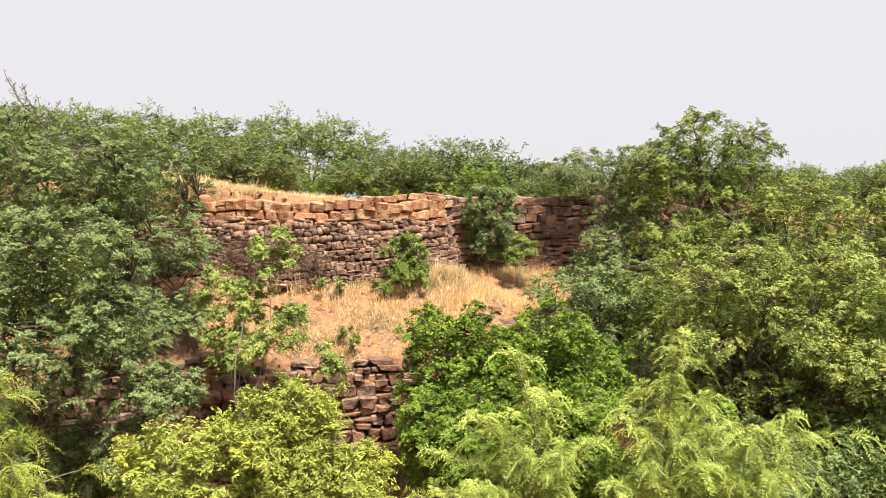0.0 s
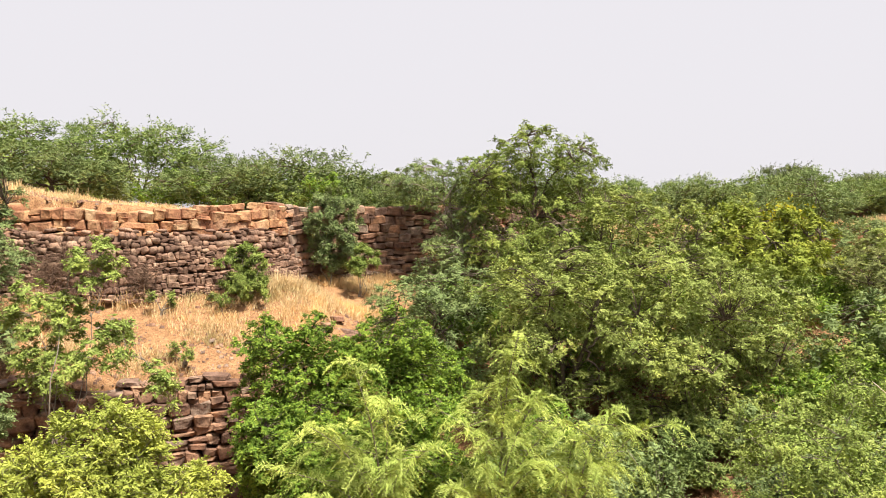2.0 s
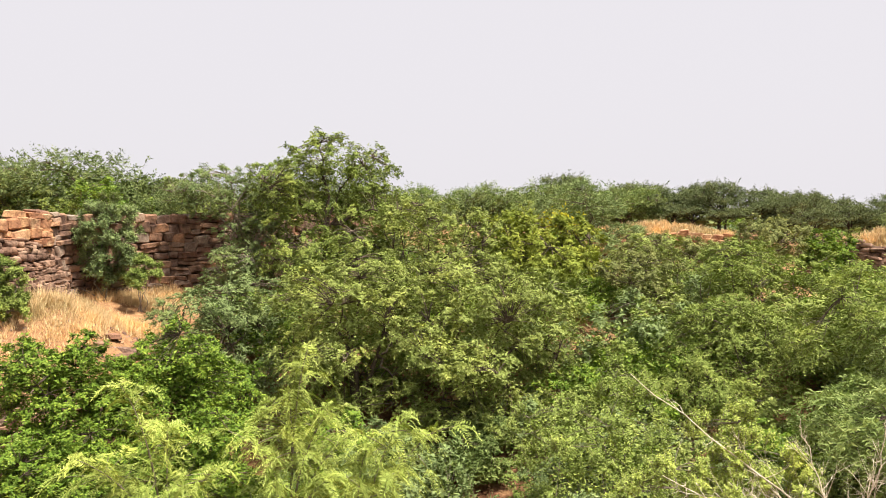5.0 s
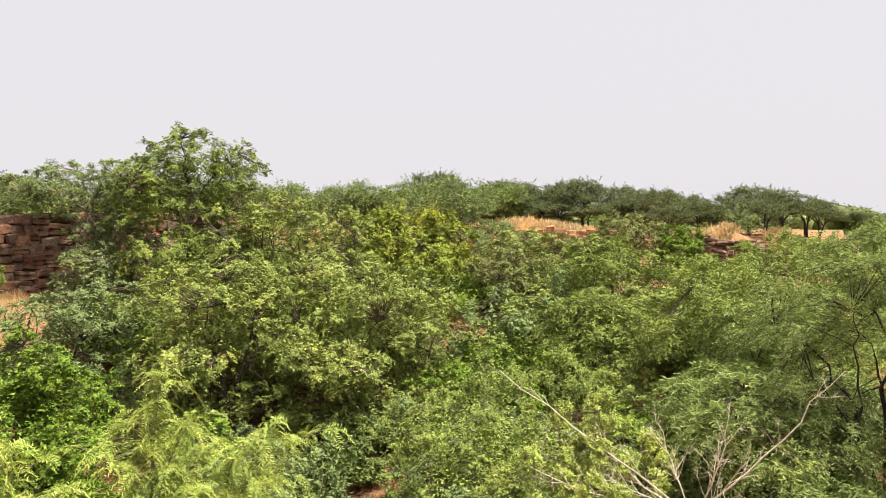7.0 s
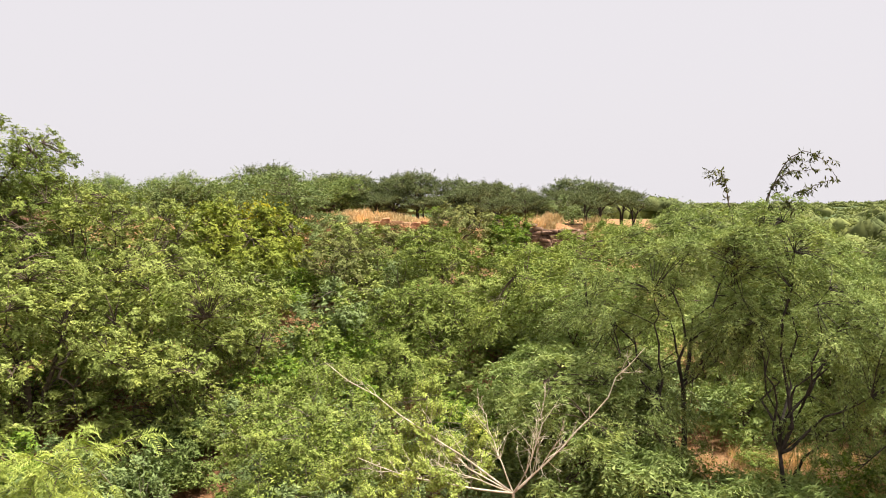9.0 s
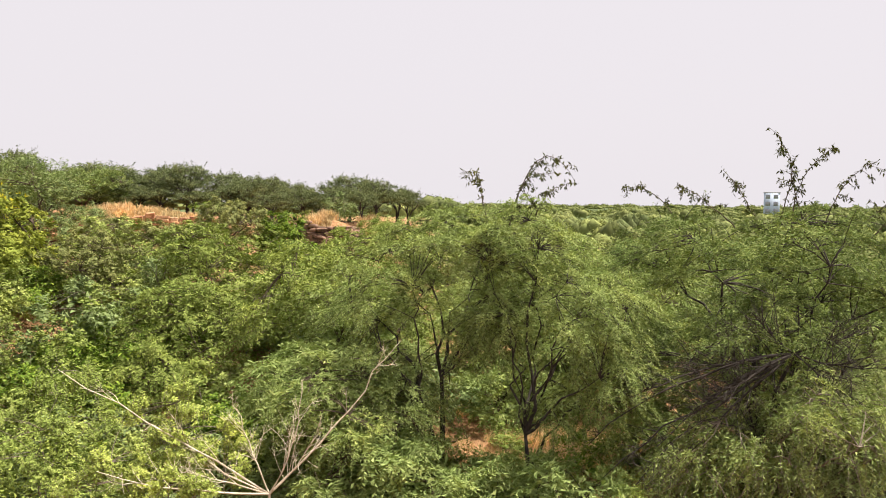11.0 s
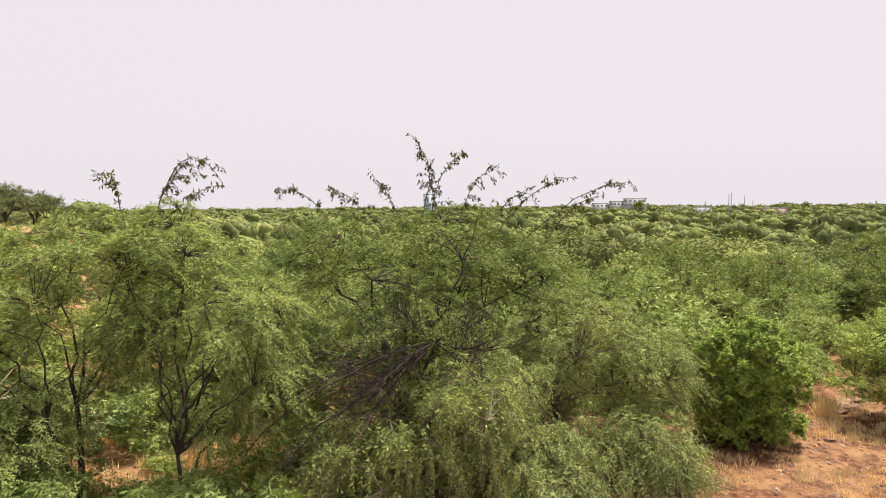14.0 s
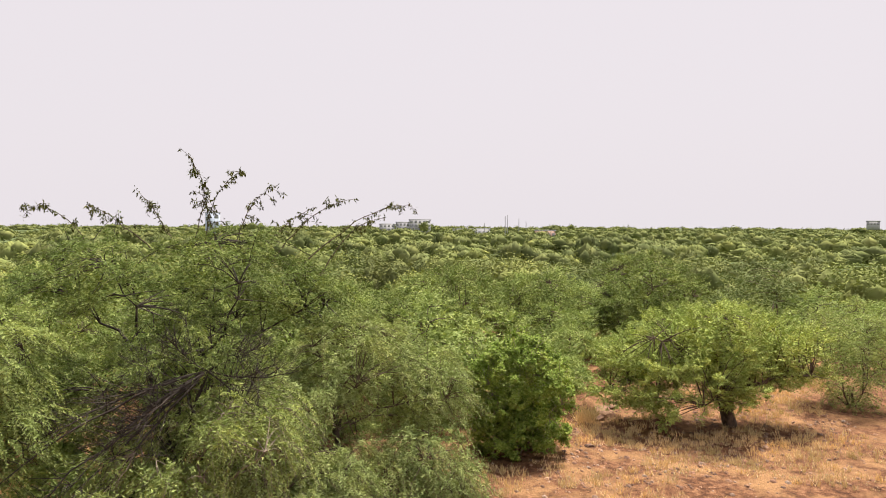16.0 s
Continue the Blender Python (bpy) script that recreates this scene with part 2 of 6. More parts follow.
def tubes(paths, radii, sides):
    """Round rods along many polylines at once: paths (n, k, 3), radii (n, k)."""
    n, k, _ = paths.shape
    tangent = np.gradient(paths, axis=1)
    tangent /= np.linalg.norm(tangent, axis=2, keepdims=True) + 1e-9
    ref = np.where(np.abs(tangent[..., 2:3]) > 0.9, np.array([1.0, 0, 0]), np.array([0, 0, 1.0]))
    a = np.cross(tangent, ref)
    a /= np.linalg.norm(a, axis=2, keepdims=True) + 1e-9
    b = np.cross(tangent, a)
    ang = np.arange(sides) * 2 * np.pi / sides
    ring = a[:, :, None] * np.cos(ang)[None, None, :, None] + b[:, :, None] * np.sin(ang)[None, None, :, None]
    verts = (paths[:, :, None] + ring * radii[:, :, None, None]).reshape(-1, 3)
    idx = np.arange(n * k * sides).reshape(n, k, sides)
    nxt = np.roll(idx, -1, axis=2)
    quads = np.stack([idx[:, :-1], nxt[:, :-1], nxt[:, 1:], idx[:, 1:]], axis=-1).reshape(-1, 4)
    return verts, quads


def unit(v):
    return v / (np.linalg.norm(v, axis=-1, keepdims=True) + 1e-9)


def blades(p, d, length, width, rng, flat=0.5, corners=4, face=None):
    """One leaf at each p, pointing along d, of three or four corners."""
    n = len(p)
    up = unit(rng.normal(size=(n, 3)) + np.array([0, 0, 1.0]) * flat * 3)
    if face is not None:
        # leaves lie like a coat on their spray
        up = unit(rng.normal(size=(n, 3)) * 0.45 + face)
        d = unit(d - face * (d * face).sum(1, keepdims=True) * 0.55)
    side = unit(np.cross(d, up))
    L = (length * rng.uniform(0.65, 1.25, n))[:, None]
    W = (width * rng.uniform(0.7, 1.25, n))[:, None]
    mid = p + d * L * 0.45
    if corners == 3:
        return np.stack([p, mid + side * W * 0.85, p + d * L], axis=1).reshape(-1, 3), np.arange(3 * n).reshape(n, 3)
    verts = np.stack([p, mid + side * W / 2, p + d * L, mid - side * W / 2], axis=1).reshape(-1, 3)
    return verts, np.arange(4 * n).reshape(n, 4)


def fronds(p, d, length, rng, pairs=8, hang=0.6, slim=0.06):
    """Feather leaves: a drooping rib with pairs of narrow leaflets."""
    n = len(p)
    up = unit(rng.normal(size=(n, 3)) * 0.5 + np.array([0, 0, 1.0]))
    side = unit(np.cross(d, up))
    L = length * rng.uniform(0.7, 1.3, n)
    out = []
    for k in range(pairs):
        u = (k + 0.6) / pairs
        at = p + d * (L * u)[:, None] + np.array([0, 0, -hang]) * (L * u * u)[:, None]
        size = 0.24 * (1 - 0.9 * (u - 0.4) ** 2)
        for sgn in (-1, 1):
            way = unit(side * sgn + d * 0.7 + np.array([0, 0, -0.35 - hang * u * 0.5]) + rng.normal(size=(n, 3)) * 0.2)
            half = unit(np.cross(way, up)) * (L * slim)[:, None]
            tip = at + way * (L * size)[:, None]
            out.append(np.stack([at, (at + tip) / 2 + half, tip], axis=1))
    verts = np.concatenate(out, axis=1).reshape(-1, 3)
    return verts, np.arange(len(verts)).reshape(-1, 3)


# ---- ground ----
def smooth(a, b, v):
    u = np.clip((v - a) / (b - a), 0, 1)
    return u * u * (3 - 2 * u)


def ripple(x, y, f, seed):
    r = np.random.RandomState(seed)
    out = 0
    for k in range(6):
        a, ph, g = r.uniform(0, 6.28), r.uniform(0, 6.28), f * r.uniform(0.6, 1.7)
        out = out + np.sin((x * np.cos(a) + y * np.sin(a)) * g + ph)
    return out / 6


BASTION = (-3.2, 26.2)
EDGE_AZ = (-180, -60, -40, -28, -18, -8, 0, 6, 10, 18, 28, 40, 45, 52, 57, 62, 66, 69, 72, 180)
EDGE_R = (60, 32, 27, 24.0, 26, 26, 25.6, 25.5, 26.4, 28.2, 33, 39.5, 41, 40.5, 36, 34.5, 38, 60, 900, 900)
PLAT_AZ = (-180, -40, -20, -8, 5, 20, 40, 52, 60, 68, 180)
PLAT_Z = (5.6, 5.6, 5.9, 5.5, 5.1, 4.9, 4.6, 4.35, 4.15, 4.0, 3.0)


def ground(x, y):
    x, y = np.asarray(x, float), np.asarray(y, float)
    r = np.hypot(x, y)
    az = np.degrees(np.arctan2(x, y))
    # the moat, with the terrace between the two walls
    ys = np.interp(x, (-10, -5.6, -2, 1, 4), (15.95, 16.85, 17.5, 17.6, 17.9))
    terrace = np.where(y < ys, -0.9, 1.62 + (3.3 - 1.62) * np.clip((y - ys) / (20.4 - ys), 0, 1)) + 0.12 * smooth(21, 25, y)
    bank = -0.9 + 4.1 * smooth(13.5, 27, r) - 0.3 * smooth(30, 60, az) * smooth(13, 20, r)
    w = smooth(1.2, 5.2, x + 0.25 * (y - 20)) 
    w = np.maximum(w, smooth(-9.0, -13.0, x))
    moat = terrace * (1 - w) + bank * w
    plain = 0.05 - 4.2 * smooth(24, 110, r) + 0.3 * smooth(78, 66, az) * smooth(22, 15, r)
    side = smooth(56, 68, az) * smooth(170, 150, az) + smooth(-120, -160, az)
    low = moat * (1 - side) + plain * side
    plat = np.interp(az, PLAT_AZ, PLAT_Z)
    plat = plat + 0.32 * np.exp(-((x + 7.5) ** 2 / 9 + (y - 24.5) ** 2 / 5)) + 0.7 * np.exp(-((x - 30.9) ** 2 + (y - 28.9) ** 2) / 6) + 0.85 * np.exp(-((x - 31.9) ** 2 + (y - 17.9) ** 2) / 2.2) + 0.7 * np.exp(-((x - 35.2) ** 2 + (y - 16.4) ** 2) / 1.2) - 6.5 * smooth(70, 200, r)
    edge = np.interp(az, EDGE_AZ, EDGE_R)
    soft = 0.5 + 2.0 * smooth(16, 30, az) 
    m = np.clip((r - edge) / soft, 0, 1)
    db = np.hypot(x - BASTION[0], y - BASTION[1])
    m = np.maximum(m, smooth(5.15, 4.75, db))
    h = low * (1 - m) + plat * m
    stand = 1 - smooth(1.7, 6.0, r)
    h = h * (1 - stand) + 3.9 * stand
    near = smooth(200, 60, r)
    return h + near * (0.07 * ripple(x, y, 2.2, 3) + 0.035 * ripple(x, y, 6.0, 4)) + (1 - near) * 0.6 * ripple(x, y, 0.02, 5)


def ground_sheet():
    az = np.concatenate([np.arange(-60, 135, 0.85), np.arange(135, 300, 5.0)])
    rr = np.concatenate([np.arange(0.6, 13, 0.7), np.arange(13, 31, 0.2), np.arange(31, 46, 0.5), 46 * 1.09 ** np.arange(0, 50)])
    A, Rr = np.meshgrid(np.radians(az), rr)
    X, Y = Rr * np.sin(A), Rr * np.cos(A)
    Z = ground(X, Y)
    k, n = A.shape
    verts = np.stack([X, Y, Z], -1).reshape(-1, 3)
    idx = np.arange(k * n).reshape(k, n)
    nxt = np.roll(idx, -1, axis=1)
    quads = np.stack([idx[:-1], idx[1:], nxt[1:], nxt[:-1]], -1).reshape(-1, 4)
    verts = np.concatenate([verts, [[0, 0, 3.9]]])
    first = idx[0]
    cap = np.stack([np.full(n, len(verts) - 1), first, np.roll(first, -1), np.roll(first, -1)], -1)
    me = bpy.data.meshes.new("ground")
    faces = quads.tolist() + [(a, b, c) for a, b, c, _ in cap.tolist()]
    me.from_pydata(verts.tolist(), [], faces)
    me.polygons.foreach_set("use_smooth", np.ones(len(faces), dtype=bool))
    me.materials.append(EARTH)
    return tagged(new("ground", me), "orange earth strewn with dry straw and gravel", "ground", kind="structure")


ground_sheet()


def gz(x, y):
    return float(ground(x, y))


# ---- trees and shrubs ----
def domes(centres, radii, rng, na=9, ne=5, rough=0.13):
    """The packed inner leaf mass of many crowns at once, as lumpy three-cornered shells."""
    n = len(centres)
    el = np.linspace(-0.9, 1.45, ne)
    az = np.arange(na) * 2 * np.pi / na
    E, A = np.meshgrid(el, az, indexing="ij")
    d = np.stack([np.cos(E) * np.cos(A), np.cos(E) * np.sin(A), np.sin(E)], -1).reshape(-1, 3)
    p = centres[:, None] + d[None] * radii[:, None] * (1 + rng.normal(size=(n, len(d), 1)) * rough)
    idx = np.arange(ne * na).reshape(ne, na)
    nxt = np.roll(idx, -1, axis=1)
    tri = np.concatenate([np.stack([idx[:-1], nxt[:-1], nxt[1:]], -1).reshape(-1, 3), np.stack([idx[:-1], nxt[1:], idx[1:]], -1).reshape(-1, 3)])
    tri = (tri[None] + (np.arange(n) * ne * na)[:, None, None]).reshape(-1, 3)
    return p.reshape(-1, 3), tri


def bezier(a, c, b, k):
    u = np.linspace(0, 1, k)[None, :, None]
    return a[:, None] * (1 - u) ** 2 + 2 * c[:, None] * u * (1 - u) + b[:, None] * u * u


def plant(name, label, x, y, lobes, leaf, bark, seed, clumps=60, clump=0.5, twigs=14, per_twig=16, size=(0.08, 0.03), stems=1, trunk=0.09,
          fork=0.35, limbs=6, spread=(1.0, 0.7, 0.35), droop=0.15, shell=0.5, leaf_flat=0.4, shoots=0, shoot_len=0.8, category="tree", group="",
          base=None, along=0.15, lower=0.35, limb_label="", rods=True, skirt=0.0, corners=3, layer=1.0, fine=1.0, plume=False, limb_r=0.62, inner=0.0, puff=0, puff_r=0.4, coat=1.0):
    """A woody plant: trunk or stems, limbs to the clumps of its crown, twigs, leaves. lobes: (x, y, z, rx, ry, rz) in the world."""
    rng = np.random.RandomState(seed)
    clumps = int(clumps * fine)
    bz = gz(x, y) if base is None else base
    origin = np.array([x, y, bz])
    thing = new(name)
    thing.location = (x, y, bz)
    tagged(thing, label, category, group)
    lob = np.array(lobes, float)
    lob[:, :3] -= origin
    if skirt:
        low = lob[lob[:, 2].argmin()]
        z = max(low[2] - low[5], 0.5) * 0.55
        lob = np.concatenate([lob, [[lob[:, 0].mean(), lob[:, 1].mean(), z, low[3] * 1.15 * skirt, low[4] * skirt, z * 0.95]]])
    weight = (lob[:, 3] * lob[:, 4] * lob[:, 5]) ** 0.67
    pick = rng.choice(len(lob), clumps, p=weight / weight.sum())
    d = unit(rng.normal(size=(clumps, 3)))
    flip = rng.uniform(size=clumps) > lower
    d[flip, 2] = np.abs(d[flip, 2])
    rad = shell + (1 - shell) * rng.uniform(size=clumps) ** 0.6
    c = lob[pick, :3] + d * lob[pick, 3:] * rad[:, None]
    floor_z = ground(c[:, 0] + x, c[:, 1] + y) - bz
    c[:, 2] = np.maximum(c[:, 2], floor_z + clump * 0.45)
    mid = (lob[:, :3] * weight[:, None]).sum(0) / weight.sum()
    out = unit((c - mid) / lob[:, 3:].max(0))
    heart = None
    if puff:
        # the crown is a heap of rounded sprays with dark gaps between them
        count = max(3, clumps // puff)
        c = lob[pick, :3] + d * np.maximum(lob[pick, 3:] - puff_r * np.array([0.5, 0.5, 0.5 * (0.45 + 0.5 * layer)]), lob[pick, 3:] * 0.3) * rad[:, None]
        keep = [int(np.argmax(c[:, 2]))]
        gap = np.linalg.norm((c - c[keep[0]]) * [1, 1, 1.4], axis=1)
        while len(keep) < min(count, clumps):
            keep.append(int(np.argmax(gap * rng.uniform(0.7, 1.0, clumps))))
            gap = np.minimum(gap, np.linalg.norm((c - c[keep[-1]]) * [1, 1, 1.4], axis=1))
        heart, count = c[keep].copy(), len(keep)
        home = np.arange(clumps) % count
        swell = puff_r * rng.uniform(0.65, 1.3, count)
        away = unit((heart - mid) / lob[:, 3:].max(0))
        dd = unit(rng.normal(size=(clumps, 3)) + away[home] * 0.5 + [0, 0, 0.65])
        c = heart[home] + dd * swell[home][:, None] * [1, 1, 0.45 + 0.5 * layer] * rng.uniform(0.5, 1.05, (clumps, 1))
        c[:, 2] = np.maximum(c[:, 2], ground(c[:, 0] + x, c[:, 1] + y) - bz + 0.1)
        out = unit(dd * 0.8 + away[home] * 0.45)
    top_z = (lob[:, 2] + lob[:, 5]).max()
    # stems
    head = np.array([mid[0] * 0.5, mid[1] * 0.5, max(top_z * fork, 0.12)])
    heads = head + np.concatenate([np.zeros((1, 3)), rng.normal(size=(max(stems - 1, 0), 3)) * [0.28, 0.28, 0.1]]) * top_z * 0.35
    heads[:, 2] = np.maximum(heads[:, 2], 0.1)
    foot = rng.normal(size=(stems, 3)) * [0.06, 0.06, 0] * (stems > 1) + [0, 0, -0.12]
    bend = (foot + heads) / 2 + rng.normal(size=(stems, 3)) * 0.08 * top_z * 0.3
    stem = bezier(foot, bend, heads, 7)
    taper = np.linspace(1.25, 0.72, 7) * trunk
    for k in range(stems):
        v, q = tubes(stem[k:k + 1], taper[None] * (1.0 if k == 0 else 0.75), 9)
        part_of("trunk", mesh_of("trunk", v, q, bark, True), thing)
    # limbs
    chosen = [int(np.argmax(c[:, 2]))]
    gap = np.linalg.norm(c - c[chosen[0]], axis=1)
    while len(chosen) < min(limbs, clumps):
        chosen.append(int(np.argmax(gap)))
        gap = np.minimum(gap, np.linalg.norm(c - c[chosen[-1]], axis=1))
    tips = mid + (c[chosen] - mid) * 0.86
    start = heads[((tips[:, None] - heads[None]) ** 2).sum(2).argmin(1)]
    span = np.linalg.norm(tips - start, axis=1, keepdims=True)
    ctrl = start + (tips - start) * 0.4 + np.array([0, 0, 0.22]) * span + rng.normal(size=tips.shape) * 0.08 * span
    limb = bezier(start, ctrl, tips, 8)
    limb[:, 1:-1] += rng.normal(size=(len(tips), 6, 3)) * 0.025 * span[:, None]
    lr = np.linspace(limb_r, 0.1, 8)[None] * trunk * rng.uniform(0.7, 1.1, (len(tips), 1))
    for k in range(len(tips)):
        v, q = tubes(limb[k:k + 1], lr[k:k + 1], 6)
        part_of("limb", mesh_of("limb", v, q, bark, True), thing, limb_label)
    # branches
    nodes = limb[:, 2:].reshape(-1, 3)
    near = nodes[(((c[:, None] - nodes[None]) ** 2).sum(2) * rng.uniform(1.0, 1.5, (clumps, len(nodes)))).argmin(1)]
    span = np.linalg.norm(c - near, axis=1, keepdims=True)
    br = bezier(near, (near + c) / 2 + np.array([0, 0, 0.12]) * span + rng.normal(size=c.shape) * 0.1 * span, c, 4)
    chunks = [tubes(br, np.linspace(0.2, 0.07, 4)[None] * min(trunk, 0.08) * np.ones((clumps, 1)), 3)]
    # twigs
    nt = clumps * twigs
    own = np.repeat(np.arange(clumps), twigs)
    out = out[own]
    a, b_, u_ = spread
    way = unit((out * a + rng.normal(size=(nt, 3)) * b_) * [1, 1, layer] + np.array([0, 0, u_]))
    length = clump * rng.uniform(0.45, 1.2, nt)
    root = c[own] + rng.normal(size=(nt, 3)) * clump * 0.16 * [1, 1, layer]
    s = np.array([0, 1.0])
    tw = root[:, None] + way[:, None] * (length[:, None] * s)[..., None] + np.array([0, 0, -1.0]) * (droop * length[:, None] * s ** 2 * 2)[..., None]
    if rods:
        chunks.append(tubes(tw, np.linspace(0.006, 0.002, len(s))[None] * np.ones((nt, 1)) * (0.6 if plume else max(1.0, size[0] * 7)), 3))
    if shoots:
        pickc = rng.permutation(np.argsort(-c[:, 2])[:max(shoots, clumps // 3)])[:shoots]
        root2 = c[pickc] + [0, 0, clump * 0.5]
        w2 = unit(rng.normal(size=(len(pickc), 3)) * [0.55, 0.55, 0.15] + [0, 0, 1.0])
        l2 = shoot_len * rng.uniform(0.5, 1.2, len(pickc))
        sh = bezier(root2, root2 + w2 * l2[:, None] * 0.6, root2 + w2 * l2[:, None] * [1.3, 1.3, 0.9], 5)
        chunks.append(tubes(sh, np.linspace(0.009, 0.003, 5)[None] * np.ones((len(pickc), 1)), 3))
    v, q = join(chunks)
    tagged(part_of("twig_mass", mesh_of("twig_mass", v, q, bark), thing), kind="stuff")
    # leaves
    if per_twig:
        n = nt * per_twig
        o = np.repeat(np.arange(nt), per_twig)
        u = along + (1 - along) * rng.uniform(size=n)
        p = root[o] + way[o] * (length[o] * u)[:, None] + np.array([0, 0, -1.0]) * (droop * length[o] * u ** 2 * 2)[:, None]
        ld = unit(way[o] * 0.7 + rng.normal(size=(n, 3)) * 0.75 * [1, 1, 0.4 + 0.6 * layer] + np.array([0, 0, -droop * 1.2]))
        if plume:
            # leaves stand in two rows along each twig, like a feather
            u = np.tile((np.arange(per_twig) + 0.5) / per_twig, nt) * 0.95 + 0.08
            p = root[o] + way[o] * (length[o] * u)[:, None] + np.array([0, 0, -1.0]) * (droop * length[o] * u ** 2 * 2)[:, None]
            tilt = unit(rng.normal(size=(nt, 3)) * 0.45 + [0, 0, 1.0])
            across = unit(np.cross(way, tilt))[o] * np.tile(np.where(np.arange(per_twig) % 2, 1.0, -1.0), nt)[:, None]
            ahead = way[o] + np.array([0, 0, -4.0]) * (droop * u)[:, None]
            ld = unit(across * 0.85 + ahead * 0.55 + rng.normal(size=(n, 3)) * 0.3 + [0, 0, -0.12])
            keep = size[0] * (1.15 - 0.75 * u ** 2)
        else:
            keep = size[0]
        p = p + rng.normal(size=(n, 3)) * size[0] * (0.1 if plume else 0.25)
        face = None
        if heart is not None:
            face = unit(unit(p - heart[home[own[o]]]) + [0, 0, 0.35]) * coat
        got = [blades(p, ld, keep, size[1], rng, leaf_flat, corners, face)]
        if shoots:
            m = 16
            t = np.linspace(0.15, 1, m)
            ps = np.stack([sh[:, 0] * (1 - k) ** 2 + 2 * (root2 + w2 * l2[:, None] * 0.6) * k * (1 - k) + sh[:, -1] * k * k for k in t], 1).reshape(-1, 3)
            got.append(blades(ps, unit(rng.normal(size=ps.shape) + [0, 0, 0.1]), max(size[0] * 0.9, 0.07), max(size[1], 0.022), rng, 0.5, corners))
        if inner:
            for l in lob:
                k = (l[3] * l[4] * l[5]) ** (1 / 3)
                m = int(inner * 900 * max(k, 0.6) ** 2 * (0.1 / max(size[0], 0.08)) ** 1.6)
                at = l[:3] + unit(rng.normal(size=(m, 3))) * l[3:] * (0.8 * rng.uniform(size=(m, 1)) ** 0.45)
                got.append(blades(at, unit(rng.normal(size=(m, 3)) * [1, 1, 0.5]), size[0] * 1.3, max(size[1], size[0] * 0.36) * 1.3, rng, 0.5, corners))
        if inner and heart is not None:
            m = 44
            at = np.repeat(heart, m, axis=0) + rng.normal(size=(len(heart) * m, 3)) * np.repeat(swell, m)[:, None] * [0.42, 0.42, 0.2]
            got.append(blades(at, unit(rng.normal(size=at.shape) * [1, 1, 0.4]), size[0] * 1.15, max(size[1], size[0] * 0.36) * 1.15, rng, 0.7, corners))
        v, q = join(got)
        part_of("crown", mesh_of("crown", v, q, leaf), thing)
    return thing


def lead_tree(label, x, y, fork_z, tips, leaf, seed, leaves=48, size=0.4, trunk=0.035):
    """A young feather-leaved tree: thin arching branches to the tips given, long drooping fronds along them."""
    rng = np.random.RandomState(seed)
    bz = gz(x, y)
    o = np.array([x, y, bz])
    thing = new("lead_tree")
    thing.location = (x, y, bz)
    tagged(thing, label, "tree")
    fork = np.array([[0.0, 0.0, fork_z - bz]])
    v, q = tubes(bezier(np.array([[0, 0, -0.12]]), fork * 0.5 + [[0.06, 0.04, 0]], fork, 7), np.linspace(trunk * 1.3, trunk, 7)[None], 9)
    part_of("trunk", mesh_of("trunk", v, q, BARK_GREY, True), thing)
    roots, ways = [], []
    for tip in tips:
        end = np.array([tip]) - o
        c = fork + (end - fork) * [0.3, 0.3, 0.72] + rng.normal(size=(1, 3)) * 0.08
        line = bezier(fork, c, end, 12)
        chunks = [tubes(line, np.linspace(trunk * 0.6, 0.005, 12)[None], 6)]
        u = np.sort(rng.uniform(0.3, 1.0, leaves) ** 0.8)
        at = np.stack([np.interp(u, np.linspace(0, 1, 12), line[0, :, k]) for k in range(3)], -1)
        ang = np.arange(leaves) * 2.4 + rng.uniform(0, 6)
        w = unit(np.stack([np.cos(ang), np.sin(ang), 0.55 + 0.5 * u], -1) + rng.normal(size=(leaves, 3)) * 0.2)
        roots.append(at)
        ways.append(w)
        m = 6
        k = rng.randint(2, 11, m)
        side = unit(rng.normal(size=(m, 3)) * [1, 1, 0.3] + [0, 0, 0.5])
        ln = rng.uniform(0.25, 0.55, (m, 1))
        twig = bezier(line[0, k], line[0, k] + side * ln * 0.6, line[0, k] + side * ln - [0, 0, 0.05], 5)
        chunks.append(tubes(twig, np.linspace(0.008, 0.004, 5)[None] * np.ones((m, 1)), 4))
        far = np.repeat(twig[:, -1], 5, axis=0)
        roots.append(far)
        ways.append(unit(np.repeat(side, 5, axis=0) * 0.8 + rng.normal(size=far.shape) * [0.8, 0.8, 0.3] + [0, 0, 0.3]))
        v, q = join(chunks)
        part_of("limb", mesh_of("limb", v, q, BARK_GREY, True), thing)
    p, d = np.concatenate(roots), np.concatenate(ways)
    v, q = fronds(p, d, size, rng, 16, 0.9, 0.03)
    part_of("crown", mesh_of("crown", v, q, leaf), thing)
    return thing


